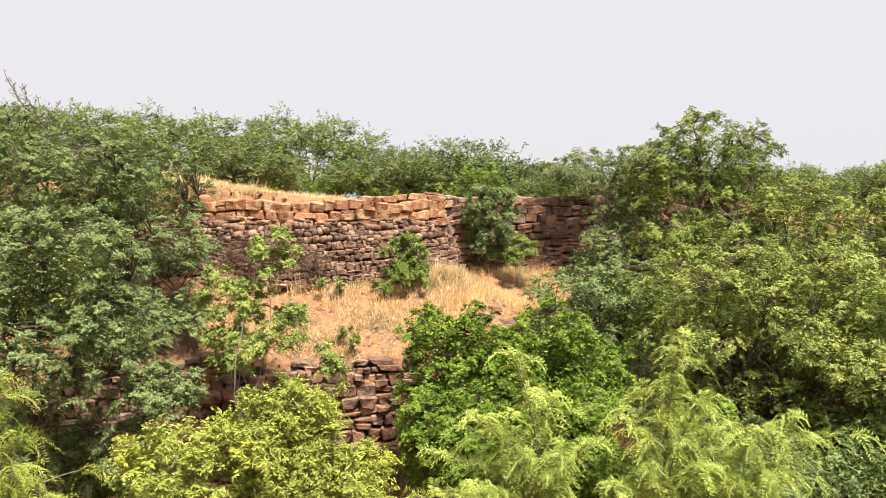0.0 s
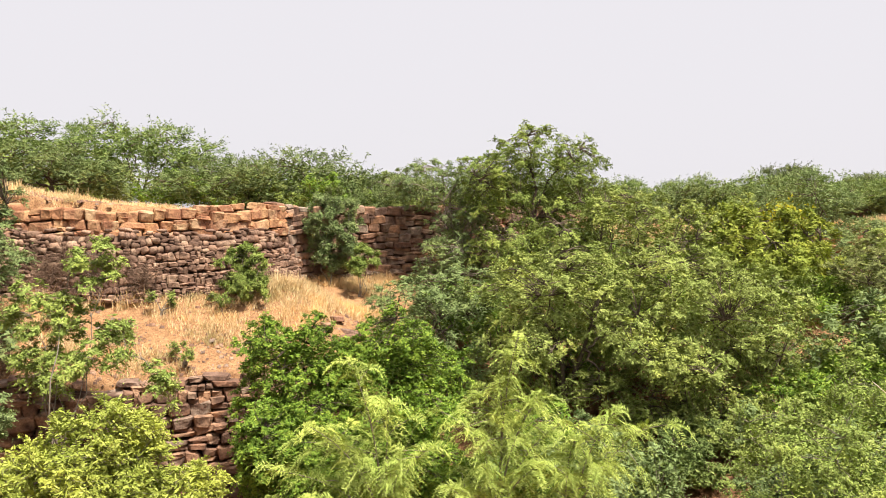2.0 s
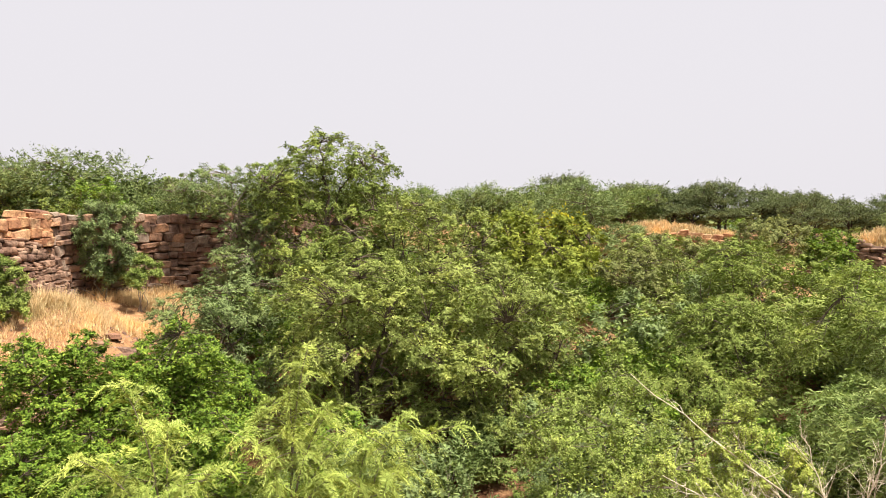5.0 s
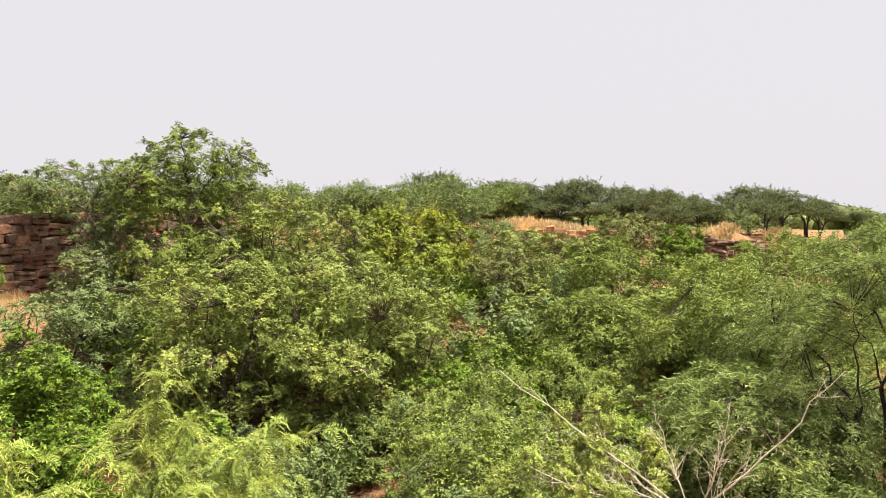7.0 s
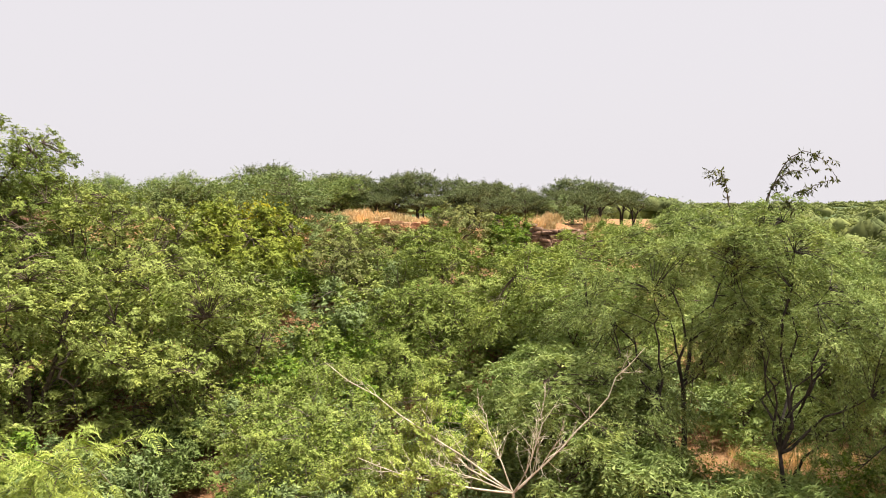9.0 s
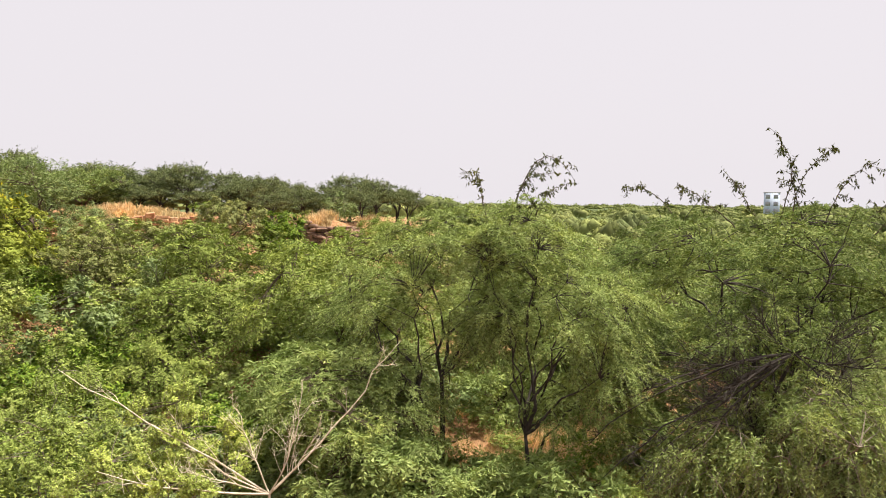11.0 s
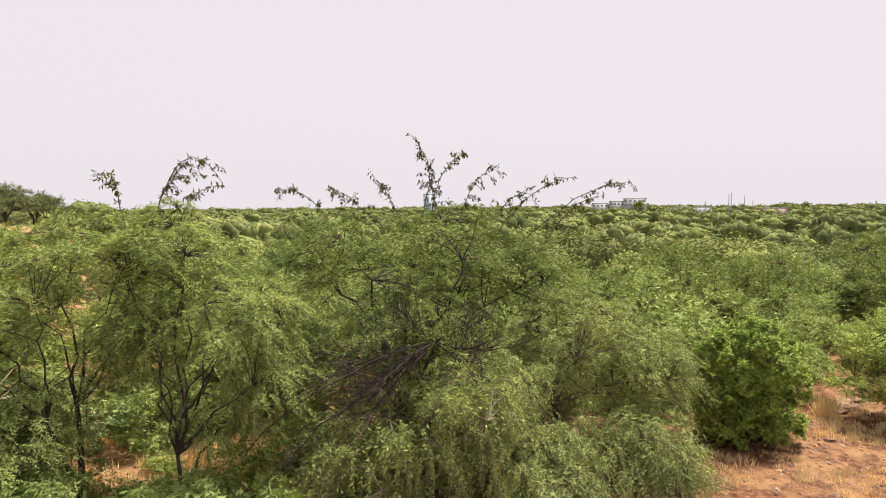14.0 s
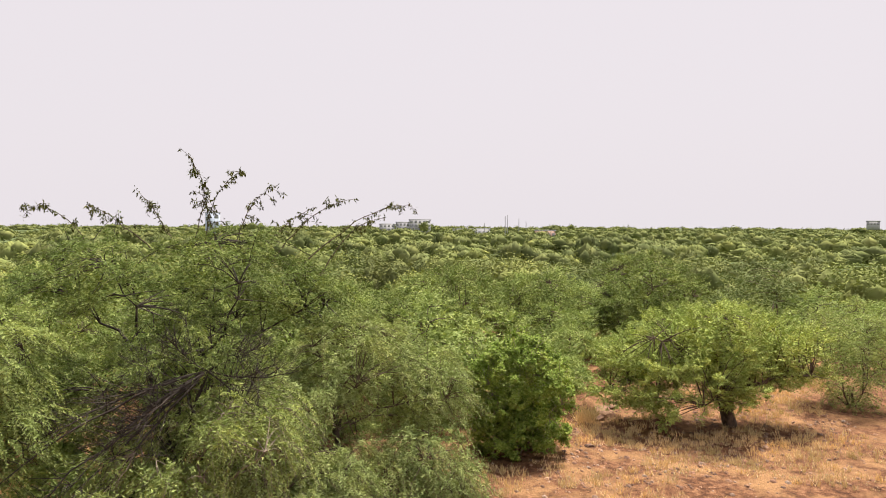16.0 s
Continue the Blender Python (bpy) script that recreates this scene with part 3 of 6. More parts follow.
def arching(thing, lines, seed):
    """Long thin shoots that stand out of a crown, leaves in drooping bunches along them."""
    rng = np.random.RandomState(seed)
    o = np.array(thing.location)
    for a, c, b in lines:
        a, c, b = (np.array([p]) - o for p in (a, c, b))
        line = bezier(a, c, b, 14) + rng.normal(size=(1, 14, 3)) * 0.012
        chunks = [tubes(line, np.linspace(0.014, 0.004, 14)[None], 5)]
        u = rng.uniform(0.25, 1.0, 9)
        root = np.stack([np.interp(u, np.linspace(0, 1, 14), line[0, :, k]) for k in range(3)], -1)
        way = unit(rng.normal(size=root.shape) * [1, 1, 0.6] + [0, 0, 0.2])
        ln = rng.uniform(0.1, 0.34, 9)[:, None]
        side = bezier(root, root + way * ln * 0.6, root + way * ln + [0, 0, -0.06], 5)
        chunks.append(tubes(side, np.linspace(0.006, 0.003, 5)[None] * np.ones((9, 1)), 3))
        v, q = join(chunks)
        shoot = part_of("shoot", mesh_of("shoot", v, q, BARK), thing)
        at = np.concatenate([line[0, 3:], side[:, 2:].reshape(-1, 3)])
        at = np.repeat(at, 5, axis=0) + rng.normal(size=(len(at) * 5, 3)) * 0.02
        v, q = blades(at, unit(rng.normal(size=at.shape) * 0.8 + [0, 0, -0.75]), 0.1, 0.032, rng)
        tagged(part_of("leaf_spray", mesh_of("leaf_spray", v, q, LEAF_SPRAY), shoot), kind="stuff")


# ---- stone walls ----
def stone_shape(seed, mat, worn=0.13, odd=0.09):
    """A roughly squared block one metre each way: uneven corners, arrises worn off, a few low dents."""
    rng = np.random.RandomState(seed)
    bm = bmesh.new()
    bmesh.ops.create_cube(bm, size=1.0)
    lean = rng.uniform(-odd, odd, 4)
    for v in bm.verts:
        p = np.array(v.co) + rng.uniform(-odd, odd, 3) * (1, 0.6, 0.8)
        p[0] += lean[0] * p[2] + lean[1] * p[2] * p[0] * 2
        p[2] += lean[2] * p[0] + lean[3] * p[2] * p[0] * 2
        v.co = p
    bmesh.ops.bevel(bm, geom=bm.edges[:], offset=worn, segments=1, affect="EDGES", clamp_overlap=True)
    for v in bm.verts:
        v.co = np.array(v.co) + rng.uniform(-0.035, 0.035, 3)
    bmesh.ops.triangulate(bm, faces=bm.faces[:])
    bmesh.ops.recalc_face_normals(bm, faces=bm.faces[:])
    me = bpy.data.meshes.new("stone")
    bm.to_mesh(me)
    bm.free()
    me.materials.append(mat)
    return me


def along_line(pts):
    pts = np.array(pts, float)
    s = np.concatenate([[0], np.cumsum(np.linalg.norm(np.diff(pts, axis=0), axis=1))])
    return pts, s


def wall_line(name, label, pts, low, high, mat, tall, wide, deep, batter, seed, thick=0.7, jut=0.05, ragged=0.08, most=760, split=0.3, tip=0.07, worn=0.13, odd=0.09, full=1.0):
    """A dry-stone wall along pts (its face to the right of the way): earth packing, and courses of single stones before it."""
    rng = np.random.RandomState(seed)
    pts, s = along_line(pts)
    total = s[-1]
    def frame_at(u):
        p = np.array([np.interp(u, s, pts[:, 0]), np.interp(u, s, pts[:, 1])])
        a = np.array([np.interp(u - 0.15, s, pts[:, 0]), np.interp(u - 0.15, s, pts[:, 1])])
        b = np.array([np.interp(u + 0.15, s, pts[:, 0]), np.interp(u + 0.15, s, pts[:, 1])])
        t = unit(b - a)
        return p, t, np.array([t[1], -t[0]])
    # packing
    k = max(8, int(total / 0.5))
    rows = []
    for u in np.linspace(0, total, k):
        p, t, n = frame_at(u)
        z0, z1 = low(u / total) - 0.5, high(u / total) - tall[1] * 0.35
        foot = p + n * batter * (z1 - z0 - 0.5) - n * deep * 0.3
        head = p - n * deep * 0.3
        back = p - n * thick
        rows.append([(*foot, z0), (*head, z1), (*back, z1), (*back, z0)])
    v = np.array(rows).reshape(-1, 3)
    idx = np.arange(4 * k).reshape(k, 4)
    q = np.stack([idx[:-1], idx[1:], np.roll(idx[1:], -1, 1), np.roll(idx[:-1], -1, 1)], -1).reshape(-1, 4)
    q = np.concatenate([q, idx[:1], idx[-1:, ::-1]])
    body = tagged(new(name, mesh_of(name, v, q, CORE)), label, "stone wall", kind="structure")
    shapes = [stone_shape(seed * 31 + i, mat, worn, odd) for i in range(12)]
    flat = []
    z_of = 0.0
    made = 0
    course = 0
    while True:
        h = rng.uniform(*tall)
        left = high(0.5) - low(0.5) - z_of
        if left < tall[1] * 1.2:
            h = max(left if left < tall[1] else left / 2, tall[0] * 0.8)
        u = -rng.uniform(0, wide[0])
        placed = False
        while u < total:
            w = rng.uniform(*wide) * (1.3 if rng.uniform() < 0.15 else 1.0)
            mid = u + w / 2
            f = min(max(mid / total, 0), 1)
            z0, z1 = low(f), high(f) + rng.uniform(-ragged, ragged)
            z = z0 + z_of + 0.05 * math.sin(mid * 2.1 + course) + (rng.uniform(-0.18, 0.18) * h if tip > 0.2 else 0.0)
            u += w
            if mid < 0 or mid > total or z + h * 0.5 > z1:
                continue
            placed = True
            p, t, n = frame_at(mid)
            layers = [(z, h)]
            if rng.uniform() < split and h > tall[0] * 1.1:
                g = rng.uniform(0.35, 0.65)
                layers = [(z, h * g), (z + h * g, h * (1 - g))]
            for zz, hh in layers:
                zc = zz + hh / 2
                at = p + n * (batter * (high(f) - zc) + rng.uniform(-jut, jut) - deep * 0.35)
                m = Matrix.LocRotScale((at[0], at[1], zc), Euler((rng.uniform(-0.08, 0.08), rng.uniform(-tip, tip), math.atan2(t[1], t[0]) + rng.uniform(-0.12, 0.12) + math.pi * rng.randint(2))),
                                       Vector((w * rng.uniform(0.95, 1.06) * full, deep * rng.uniform(0.85, 1.2), hh * rng.uniform(0.94, 1.05) * full)))
                me = shapes[rng.randint(len(shapes))]
                if made < most:
                    ob = new("stone", me)
                    ob.parent = body
                    ob.matrix_basis = m
                    made += 1
                else:
                    flat.append((me, m))
        z_of += h * 0.97
        course += 1
        if not placed or course > 40:
            break
    if flat:
        chunks = []
        for me, m in flat:
            co = np.empty(len(me.vertices) * 3, dtype=np.float32)
            me.vertices.foreach_get("co", co)
            M = np.array(m)
            chunks.append((co.reshape(-1, 3) @ M[:3, :3].T + M[:3, 3], np.array([p.vertices[:] for p in me.polygons])))
        v, q = join(chunks)
        tagged(part_of("stones", mesh_of("stones", v, q, mat), body), kind="stuff")
    return body


def arc(radius, a0, a1, k=40):
    return [(BASTION[0] + radius * math.sin(radians(a)), BASTION[1] - radius * math.cos(radians(a))) for a in np.linspace(a0, a1, k)]


def build_walls():
    wall_line("wall_bastion_crown", "upper courses of large squared orange sandstone blocks", arc(5.2, -78, 62), lambda f: 4.55, lambda f: 5.46 + 0.08 * math.sin(f * 9), STONE_WARM, (0.24, 0.4), (0.22, 0.62), 0.5, 0.06, 11, ragged=0.07, jut=0.04, tip=0.07, split=0.2, worn=0.12, odd=0.12, full=1.03)
    wall_line("wall_bastion_rubble", "collapsed-looking purple-brown rubble revetment round the bastion", arc(5.72, -74, 56), lambda f: 3.1, lambda f: 4.78 - 0.45 * max(0, (f - 0.88) / 0.12) ** 2, STONE_RUBBLE, (0.1, 0.2), (0.1, 0.23), 0.3, 0.4, 12, thick=0.8, jut=0.03, ragged=0.14, tip=0.24, split=0.3, worn=0.17, odd=0.18, full=1.06)
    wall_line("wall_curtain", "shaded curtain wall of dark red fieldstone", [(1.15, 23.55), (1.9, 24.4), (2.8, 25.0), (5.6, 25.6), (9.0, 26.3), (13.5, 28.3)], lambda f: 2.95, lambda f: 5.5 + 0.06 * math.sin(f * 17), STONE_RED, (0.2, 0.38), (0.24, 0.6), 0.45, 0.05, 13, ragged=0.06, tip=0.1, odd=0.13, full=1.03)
    wall_line("wall_moat", "lower retaining wall of dark reddish fieldstone", [(-7.4, 16.1), (-5.7, 16.45), (-2.0, 17.1), (1.0, 17.2), (2.6, 17.4)], lambda f: -1.1, lambda f: 1.66 + 0.2 * (f < 0.35) + 0.06 * math.sin(f * 23), STONE_RED, (0.14, 0.34), (0.16, 0.5), 0.45, 0.08, 14, ragged=0.13, jut=0.06, tip=0.13, odd=0.14, full=1.03)
    wall_line("wall_terrace_far", "low broken orange stone edge of a grassy terrace", [(26.8, 30.4), (29.1, 29.0), (31.0, 27.2), (32.3, 25.4), (32.6, 24.0)], lambda f: 3.5, lambda f: 4.75 - 0.2 * f, STONE_WARM, (0.2, 0.34), (0.3, 0.7), 0.5, 0.1, 15, ragged=0.15, most=120)
    wall_line("wall_terrace_end", "rounded stone end of a straw-covered rampart", [(29.2, 19.6), (29.9, 18.2), (30.4, 16.9), (31.2, 16.1), (32.4, 15.8)], lambda f: 3.0, lambda f: 4.6 - 0.5 * f * f, STONE_RUBBLE, (0.16, 0.28), (0.24, 0.5), 0.45, 0.15, 16, ragged=0.1, most=120)


# ---- the plants in the moat and on its banks ----
GREY = dict(leaf=LEAF_GREY, bark=BARK, size=(0.072, 0.025), per_twig=26, twigs=6, droop=0.22, spread=(1.0, 0.45, 0.4), clump=0.27, lower=0.35, shell=0.75, skirt=0.9, fine=3.2, layer=0.6, plume=True, limb_r=0.45, inner=1.6, leaf_flat=0.7, puff=6, puff_r=0.42)
BROAD = dict(leaf=LEAF_LUSH, bark=BARK, size=(0.085, 0.04), per_twig=12, twigs=6, droop=0.3, spread=(0.9, 0.5, 0.5), clump=0.2, fine=3.4, stems=3, trunk=0.05, fork=0.2, shell=0.75, leaf_flat=0.6, category="bush", skirt=1.0, lower=0.4, plume=True, inner=2.2, limb_r=0.45, puff=6, puff_r=0.3)
NEEM = dict(leaf=LEAF_OLIVE, bark=BARK, size=(0.095, 0.036), per_twig=16, twigs=6, droop=0.28, spread=(0.9, 0.55, 0.5), clump=0.3, shell=0.75, leaf_flat=0.6, lower=0.4, skirt=0.9, fine=3.4, plume=True, limb_r=0.45, inner=1.0, puff=6, puff_r=0.42)
MESQ = dict(leaf=LEAF_MESQ, bark=BARK, size=(0.085, 0.02), per_twig=28, twigs=6, droop=0.3, spread=(1.0, 0.45, 0.15), clump=0.55, trunk=0.07, shell=0.7, leaf_flat=0.7, lower=0.4, skirt=0.8, layer=0.5, fine=2.6, plume=True, limb_r=0.4, inner=0.8, puff=6, puff_r=0.45, coat=0.35)
UMBRELLA = dict(leaf=LEAF_ACACIA, bark=BARK, size=(0.13, 0.034), per_twig=24, twigs=5, droop=0.05, spread=(1.0, 0.5, 0.2), clump=0.55, trunk=0.09, shell=0.75, leaf_flat=0.9, lower=0.25, stems=2, fork=0.3, layer=0.4, fine=2.0, plume=True, limb_r=0.5, inner=1.0, puff=6, puff_r=0.55, coat=0.5)
SMALL = dict(leaf=LEAF_FRESH, bark=BARK_GREY, size=(0.085, 0.038), per_twig=22, twigs=15, droop=0.05, spread=(0.6, 0.5, 0.9), clump=0.2, stems=4, trunk=0.03, fork=0.15, shell=0.7, category="bush", lower=0.5, puff=6, puff_r=0.25)


def build_plants():
    # left bank
    plant("thorn_tree", "dark green thorn tree beside the bastion", -6.7, 18.3, [(-6.1, 19.0, 5.6, 1.3, 1.2, 1.2), (-5.4, 18.5, 4.3, 0.9, 0.9, 0.9), (-7.3, 19.0, 6.0, 1.4, 1.2, 1.0), (-6.8, 18.2, 3.9, 1.3, 1.0, 0.9)], seed=1, clumps=150, limbs=9, trunk=0.1, **GREY)
    plant("thorn_tree", "large grey-green feathery thorn tree in the moat", -6.5, 13.5, [(-6.1, 13.8, 4.3, 1.45, 1.3, 1.0), (-5.3, 13.6, 3.0, 0.9, 1.0, 0.9), (-7.4, 13.6, 3.4, 1.3, 1.1, 1.3), (-6.3, 13.4, 2.6, 1.1, 1.0, 0.8), (-7.6, 13.3, 2.0, 1.1, 0.9, 0.9), (-7.4, 13.8, 0.9, 1.1, 0.9, 0.9), (-6.1, 14.4, 0.5, 0.9, 0.7, 0.8)], seed=2, clumps=270, limbs=10, trunk=0.12, stems=2, **GREY)
    plant("thorn_tree", "dark green thorn tree crowding the bastion", -9.0, 20.2, [(-9.2, 19.6, 6.0, 1.5, 1.3, 1.1), (-7.8, 20.2, 6.3, 1.2, 1.1, 0.9), (-10.4, 20.4, 6.6, 1.5, 1.3, 1.1), (-8.6, 19.5, 4.6, 1.7, 1.2, 1.0)], seed=29, clumps=130, limbs=9, trunk=0.11, **GREY)
    plant("thorn_bush", "grey-green leafy shrub before the moat wall", -4.6, 13.7, [(-4.4, 13.8, 1.75, 0.8, 0.75, 0.6), (-4.75, 13.7, 0.9, 0.5, 0.5, 0.6)], seed=3, clumps=60, limbs=5, **dict(GREY, clump=0.25, category="bush", stems=3, trunk=0.04))
    plant("thorn_bush", "dark grey-green thorn bush at the terrace edge", -6.1, 17.5, [(-6.1, 17.4, 2.5, 0.9, 0.7, 0.7), (-6.6, 17.8, 3.1, 0.8, 0.7, 0.6), (-5.2, 17.7, 2.5, 0.6, 0.5, 0.55)], seed=27, clumps=80, limbs=5, **dict(GREY, clump=0.25, category="bush", stems=3, trunk=0.04))
    lead_tree("pale yellow-green feathery young tree close by", -4.1, 6.9, 1.6, [(-3.72, 7.1, 3.85), (-3.5, 7.0, 3.3), (-3.85, 7.1, 3.5), (-3.3, 7.0, 2.85), (-3.65, 6.9, 2.9), (-3.95, 7.0, 3.1), (-3.45, 6.8, 2.5), (-3.8, 6.7, 2.6), (-3.2, 7.1, 2.6), (-3.35, 7.2, 2.35), (-3.75, 6.8, 3.2)], LEAF_YELLOW, 4, leaves=64, size=0.28)
    plant("sapling", "sparse bright green sapling rooted in the old wall", -3.3, 16.1, [(-2.75, 16.1, 4.15, 0.5, 0.4, 0.5), (-3.9, 16.1, 3.3, 0.5, 0.4, 0.55), (-3.2, 16.1, 3.2, 0.55, 0.45, 0.5), (-2.5, 16.0, 2.7, 0.45, 0.4, 0.5), (-3.4, 16.0, 2.3, 0.8, 0.5, 0.5), (-1.5, 16.0, 1.9, 0.3, 0.3, 0.4)], seed=5, clumps=210, limbs=10, **dict(SMALL, leaf=LEAF_SAP, size=(0.1, 0.03), clump=0.26, twigs=6, per_twig=14, corners=4, trunk=0.03, droop=0.35, category="tree", plume=True, fine=1.3, lower=0.5))
    plant("willow_leaf_tree", "yellow-green narrow-leaved young tree", -2.7, 10.7, [(-3.2, 10.5, 1.55, 0.75, 0.7, 0.6), (-2.3, 10.8, 1.75, 0.65, 0.7, 0.65), (-2.9, 10.3, 1.0, 1.0, 0.8, 0.5)], seed=6, clumps=110, limbs=8, **dict(SMALL, leaf=LEAF_YELLOW, size=(0.1, 0.026), clump=0.42, coat=0.45, puff_r=0.3, per_twig=20, twigs=9, corners=4, category="tree", plume=True, fine=1.3, droop=0.25, inner=0.5))
    plant("willow_leaf_tree", "yellow-green narrow-leaved young tree", -1.1, 11.4, [(-1.5, 11.4, 1.9, 0.6, 0.6, 0.6), (-0.85, 11.4, 1.05, 0.6, 0.6, 0.5), (-1.6, 11.2, 1.1, 0.8, 0.8, 0.5)], seed=7, clumps=110, limbs=8, **dict(SMALL, leaf=LEAF_YELLOW, size=(0.1, 0.026), clump=0.42, coat=0.45, puff_r=0.3, per_twig=20, twigs=9, corners=4, category="tree", plume=True, fine=1.3, droop=0.25, inner=0.5))
    # middle
    plant("broadleaf_bush", "dense glossy bright green broadleaf bush", 1.0, 15.4, [(0.7, 15.4, 2.55, 0.72, 0.75, 0.7), (1.45, 15.6, 2.5, 0.65, 0.7, 0.75), (1.0, 15.3, 1.3, 1.05, 0.9, 1.0), (2.1, 15.6, 1.8, 0.75, 0.8, 0.8)], seed=8, clumps=150, limbs=8, **BROAD)
    plant("broadleaf_bush", "dense glossy bright green broadleaf bush", 3.5, 16.1, [(3.4, 16.1, 2.25, 1.05, 1.0, 0.9), (4.2, 16.2, 1.6, 0.9, 0.9, 0.9), (2.7, 16.0, 1.9, 0.8, 0.7, 0.8), (3.5, 15.4, 1.1, 1.2, 0.8, 0.9)], seed=9, clumps=150, limbs=8, **BROAD)
    plant("broadleaf_bush", "dense glossy bright green broadleaf bush at the wall's foot", 0.8, 13.9, [(0.55, 14.0, 0.9, 0.55, 0.8, 0.9), (1.4, 13.9, 1.0, 0.8, 0.8, 0.8), (2.6, 13.8, 1.1, 0.9, 0.8, 0.7)], seed=10, clumps=120, limbs=8, **BROAD)
    plant("broadleaf_bush", "small bright green broadleaf bush", 3.4, 13.2, [(3.35, 13.2, 1.6, 0.62, 0.6, 0.5), (3.2, 13.2, 0.8, 0.7, 0.6, 0.6)], seed=11, clumps=48, limbs=6, **BROAD)
    feathery = "pale green feathery lead tree with drooping fronds"
    lead_tree(feathery, 2.2, 11.0, 0.5, [(1.62, 10.8, 3.2), (1.05, 10.8, 2.3), (0.45, 11.0, 1.65), (2.25, 11.0, 2.55), (1.35, 11.4, 1.9), (2.85, 10.7, 1.9), (1.0, 10.5, 1.3), (2.2, 10.4, 1.5), (0.2, 10.7, 1.1)], LEAF_PALE, 12)
    lead_tree(feathery, 4.0, 10.9, 0.6, [(4.22, 10.7, 3.5), (3.95, 10.8, 2.85), (4.5, 10.6, 2.5), (3.35, 10.8, 2.2), (4.95, 10.7, 2.1), (3.6, 10.4, 1.6), (4.4, 10.3, 1.6), (3.0, 10.5, 1.3)], LEAF_PALE, 13)
    lead_tree(feathery, 5.0, 10.5, 0.5, [(6.3, 10.4, 2.05), (5.7, 10.4, 2.3), (5.2, 10.6, 1.9), (5.6, 10.3, 1.5), (4.8, 10.1, 1.5)], LEAF_PALE, 14)
    plant("broadleaf_bush", "low bright green broadleaf growth under the lead trees", 2.6, 12.0, [(1.8, 12.1, 0.7, 1.0, 0.8, 0.6), (3.3, 12.0, 0.8, 1.0, 0.8, 0.6), (4.5, 11.6, 0.6, 0.8, 0.7, 0.5)], seed=28, clumps=90, limbs=7, **BROAD)
    plant("leafy_bush", "small bright bush at the foot of the rubble", 0.15, 20.0, [(0.15, 20.1, 3.75, 0.5, 0.5, 0.6), (0.2, 20.0, 3.3, 0.48, 0.5, 0.5)], seed=15, clumps=80, limbs=5, **dict(SMALL, clump=0.18, size=(0.07, 0.03)))
    plant("upright_bush", "dense round dark green bush before the curtain wall", 2.9, 24.2, [(2.95, 24.3, 4.95, 0.82, 0.8, 0.95), (2.95, 24.2, 4.1, 0.8, 0.7, 0.7)], seed=16, clumps=170, limbs=6, **dict(SMALL, leaf=LEAF_GREY, clump=0.22, size=(0.085, 0.03), per_twig=16))
    plant("leafy_bush", "low bright green bush on the straw slope", 3.7, 23.4, [(3.75, 23.4, 3.7, 0.5, 0.45, 0.4)], seed=17, clumps=26, limbs=4, **dict(SMALL, clump=0.18, size=(0.08, 0.03)))
    for k, (bx, by) in enumerate(((-2.6, 18.7), (-1.8, 19.5), (-1.2, 17.9), (-0.4, 19.6), (-3.9, 18.9), (-0.9, 17.2))):
        plant("small_shrub", "small fresh green shrub in dry straw", bx, by, [(bx, by, gz(bx, by) + 0.22, 0.3, 0.3, 0.22)], seed=18 + k, clumps=9, limbs=3, **dict(SMALL, clump=0.16, puff_r=0.16, size=(0.07, 0.028), per_twig=10, twigs=10))
    plant("neem_tree", "olive green leafy tree below the slope", 4.9, 19.0, [(4.7, 19.0, 2.8, 1.4, 1.2, 0.95), (5.9, 19.3, 2.9, 1.1, 1.0, 0.9), (4.2, 18.4, 1.8, 1.2, 1.0, 0.8)], seed=30, clumps=80, limbs=8, **dict(NEEM, leaf=LEAF_GREY, size=(0.09, 0.032)))
    plant("neem_tree", "tall olive green tree with a forked pale trunk", 9.2, 23.0, [(9.3, 23.1, 6.95, 1.6, 1.5, 1.1), (10.4, 23.2, 6.6, 1.2, 1.2, 0.9), (8.4, 23.2, 5.6, 1.4, 1.4, 0.9), (10.9, 23.1, 5.5, 1.5, 1.4, 1.0), (9.4, 22.5, 4.3, 2.4, 1.4, 0.9), (8.1, 23.2, 6.5, 1.3, 1.2, 0.85), (11.0, 23.2, 6.9, 1.1, 1.1, 0.75)], seed=31, clumps=175, limbs=11, **dict(NEEM, leaf=LEAF_FRESH, trunk=0.15, fork=0.42))
    plant("thorn_tree", "grey-green thorn tree hanging over the curtain wall", 7.3, 24.4, [(6.5, 24.4, 6.1, 1.6, 1.3, 0.9), (7.4, 24.0, 5.0, 1.2, 1.0, 0.8), (5.6, 25.2, 6.3, 1.1, 1.1, 0.6), (8.0, 24.6, 6.2, 1.2, 1.2, 0.8), (6.7, 23.4, 4.0, 1.2, 0.9, 0.9)], seed=32, clumps=140, limbs=9, **dict(GREY, trunk=0.1, bark=BARK_GREY))
    plant("neem_tree", "broad olive green tree with several dark trunks", 7.7, 16.9, [(7.2, 17.0, 3.3, 1.6, 1.5, 1.0), (6.6, 16.7, 2.1, 1.1, 1.2, 0.8), (8.4, 17.2, 3.6, 1.4, 1.3, 0.95), (8.9, 16.6, 2.4, 1.1, 1.2, 0.9)], seed=33, clumps=140, limbs=12, stems=3, **dict(NEEM, trunk=0.09))
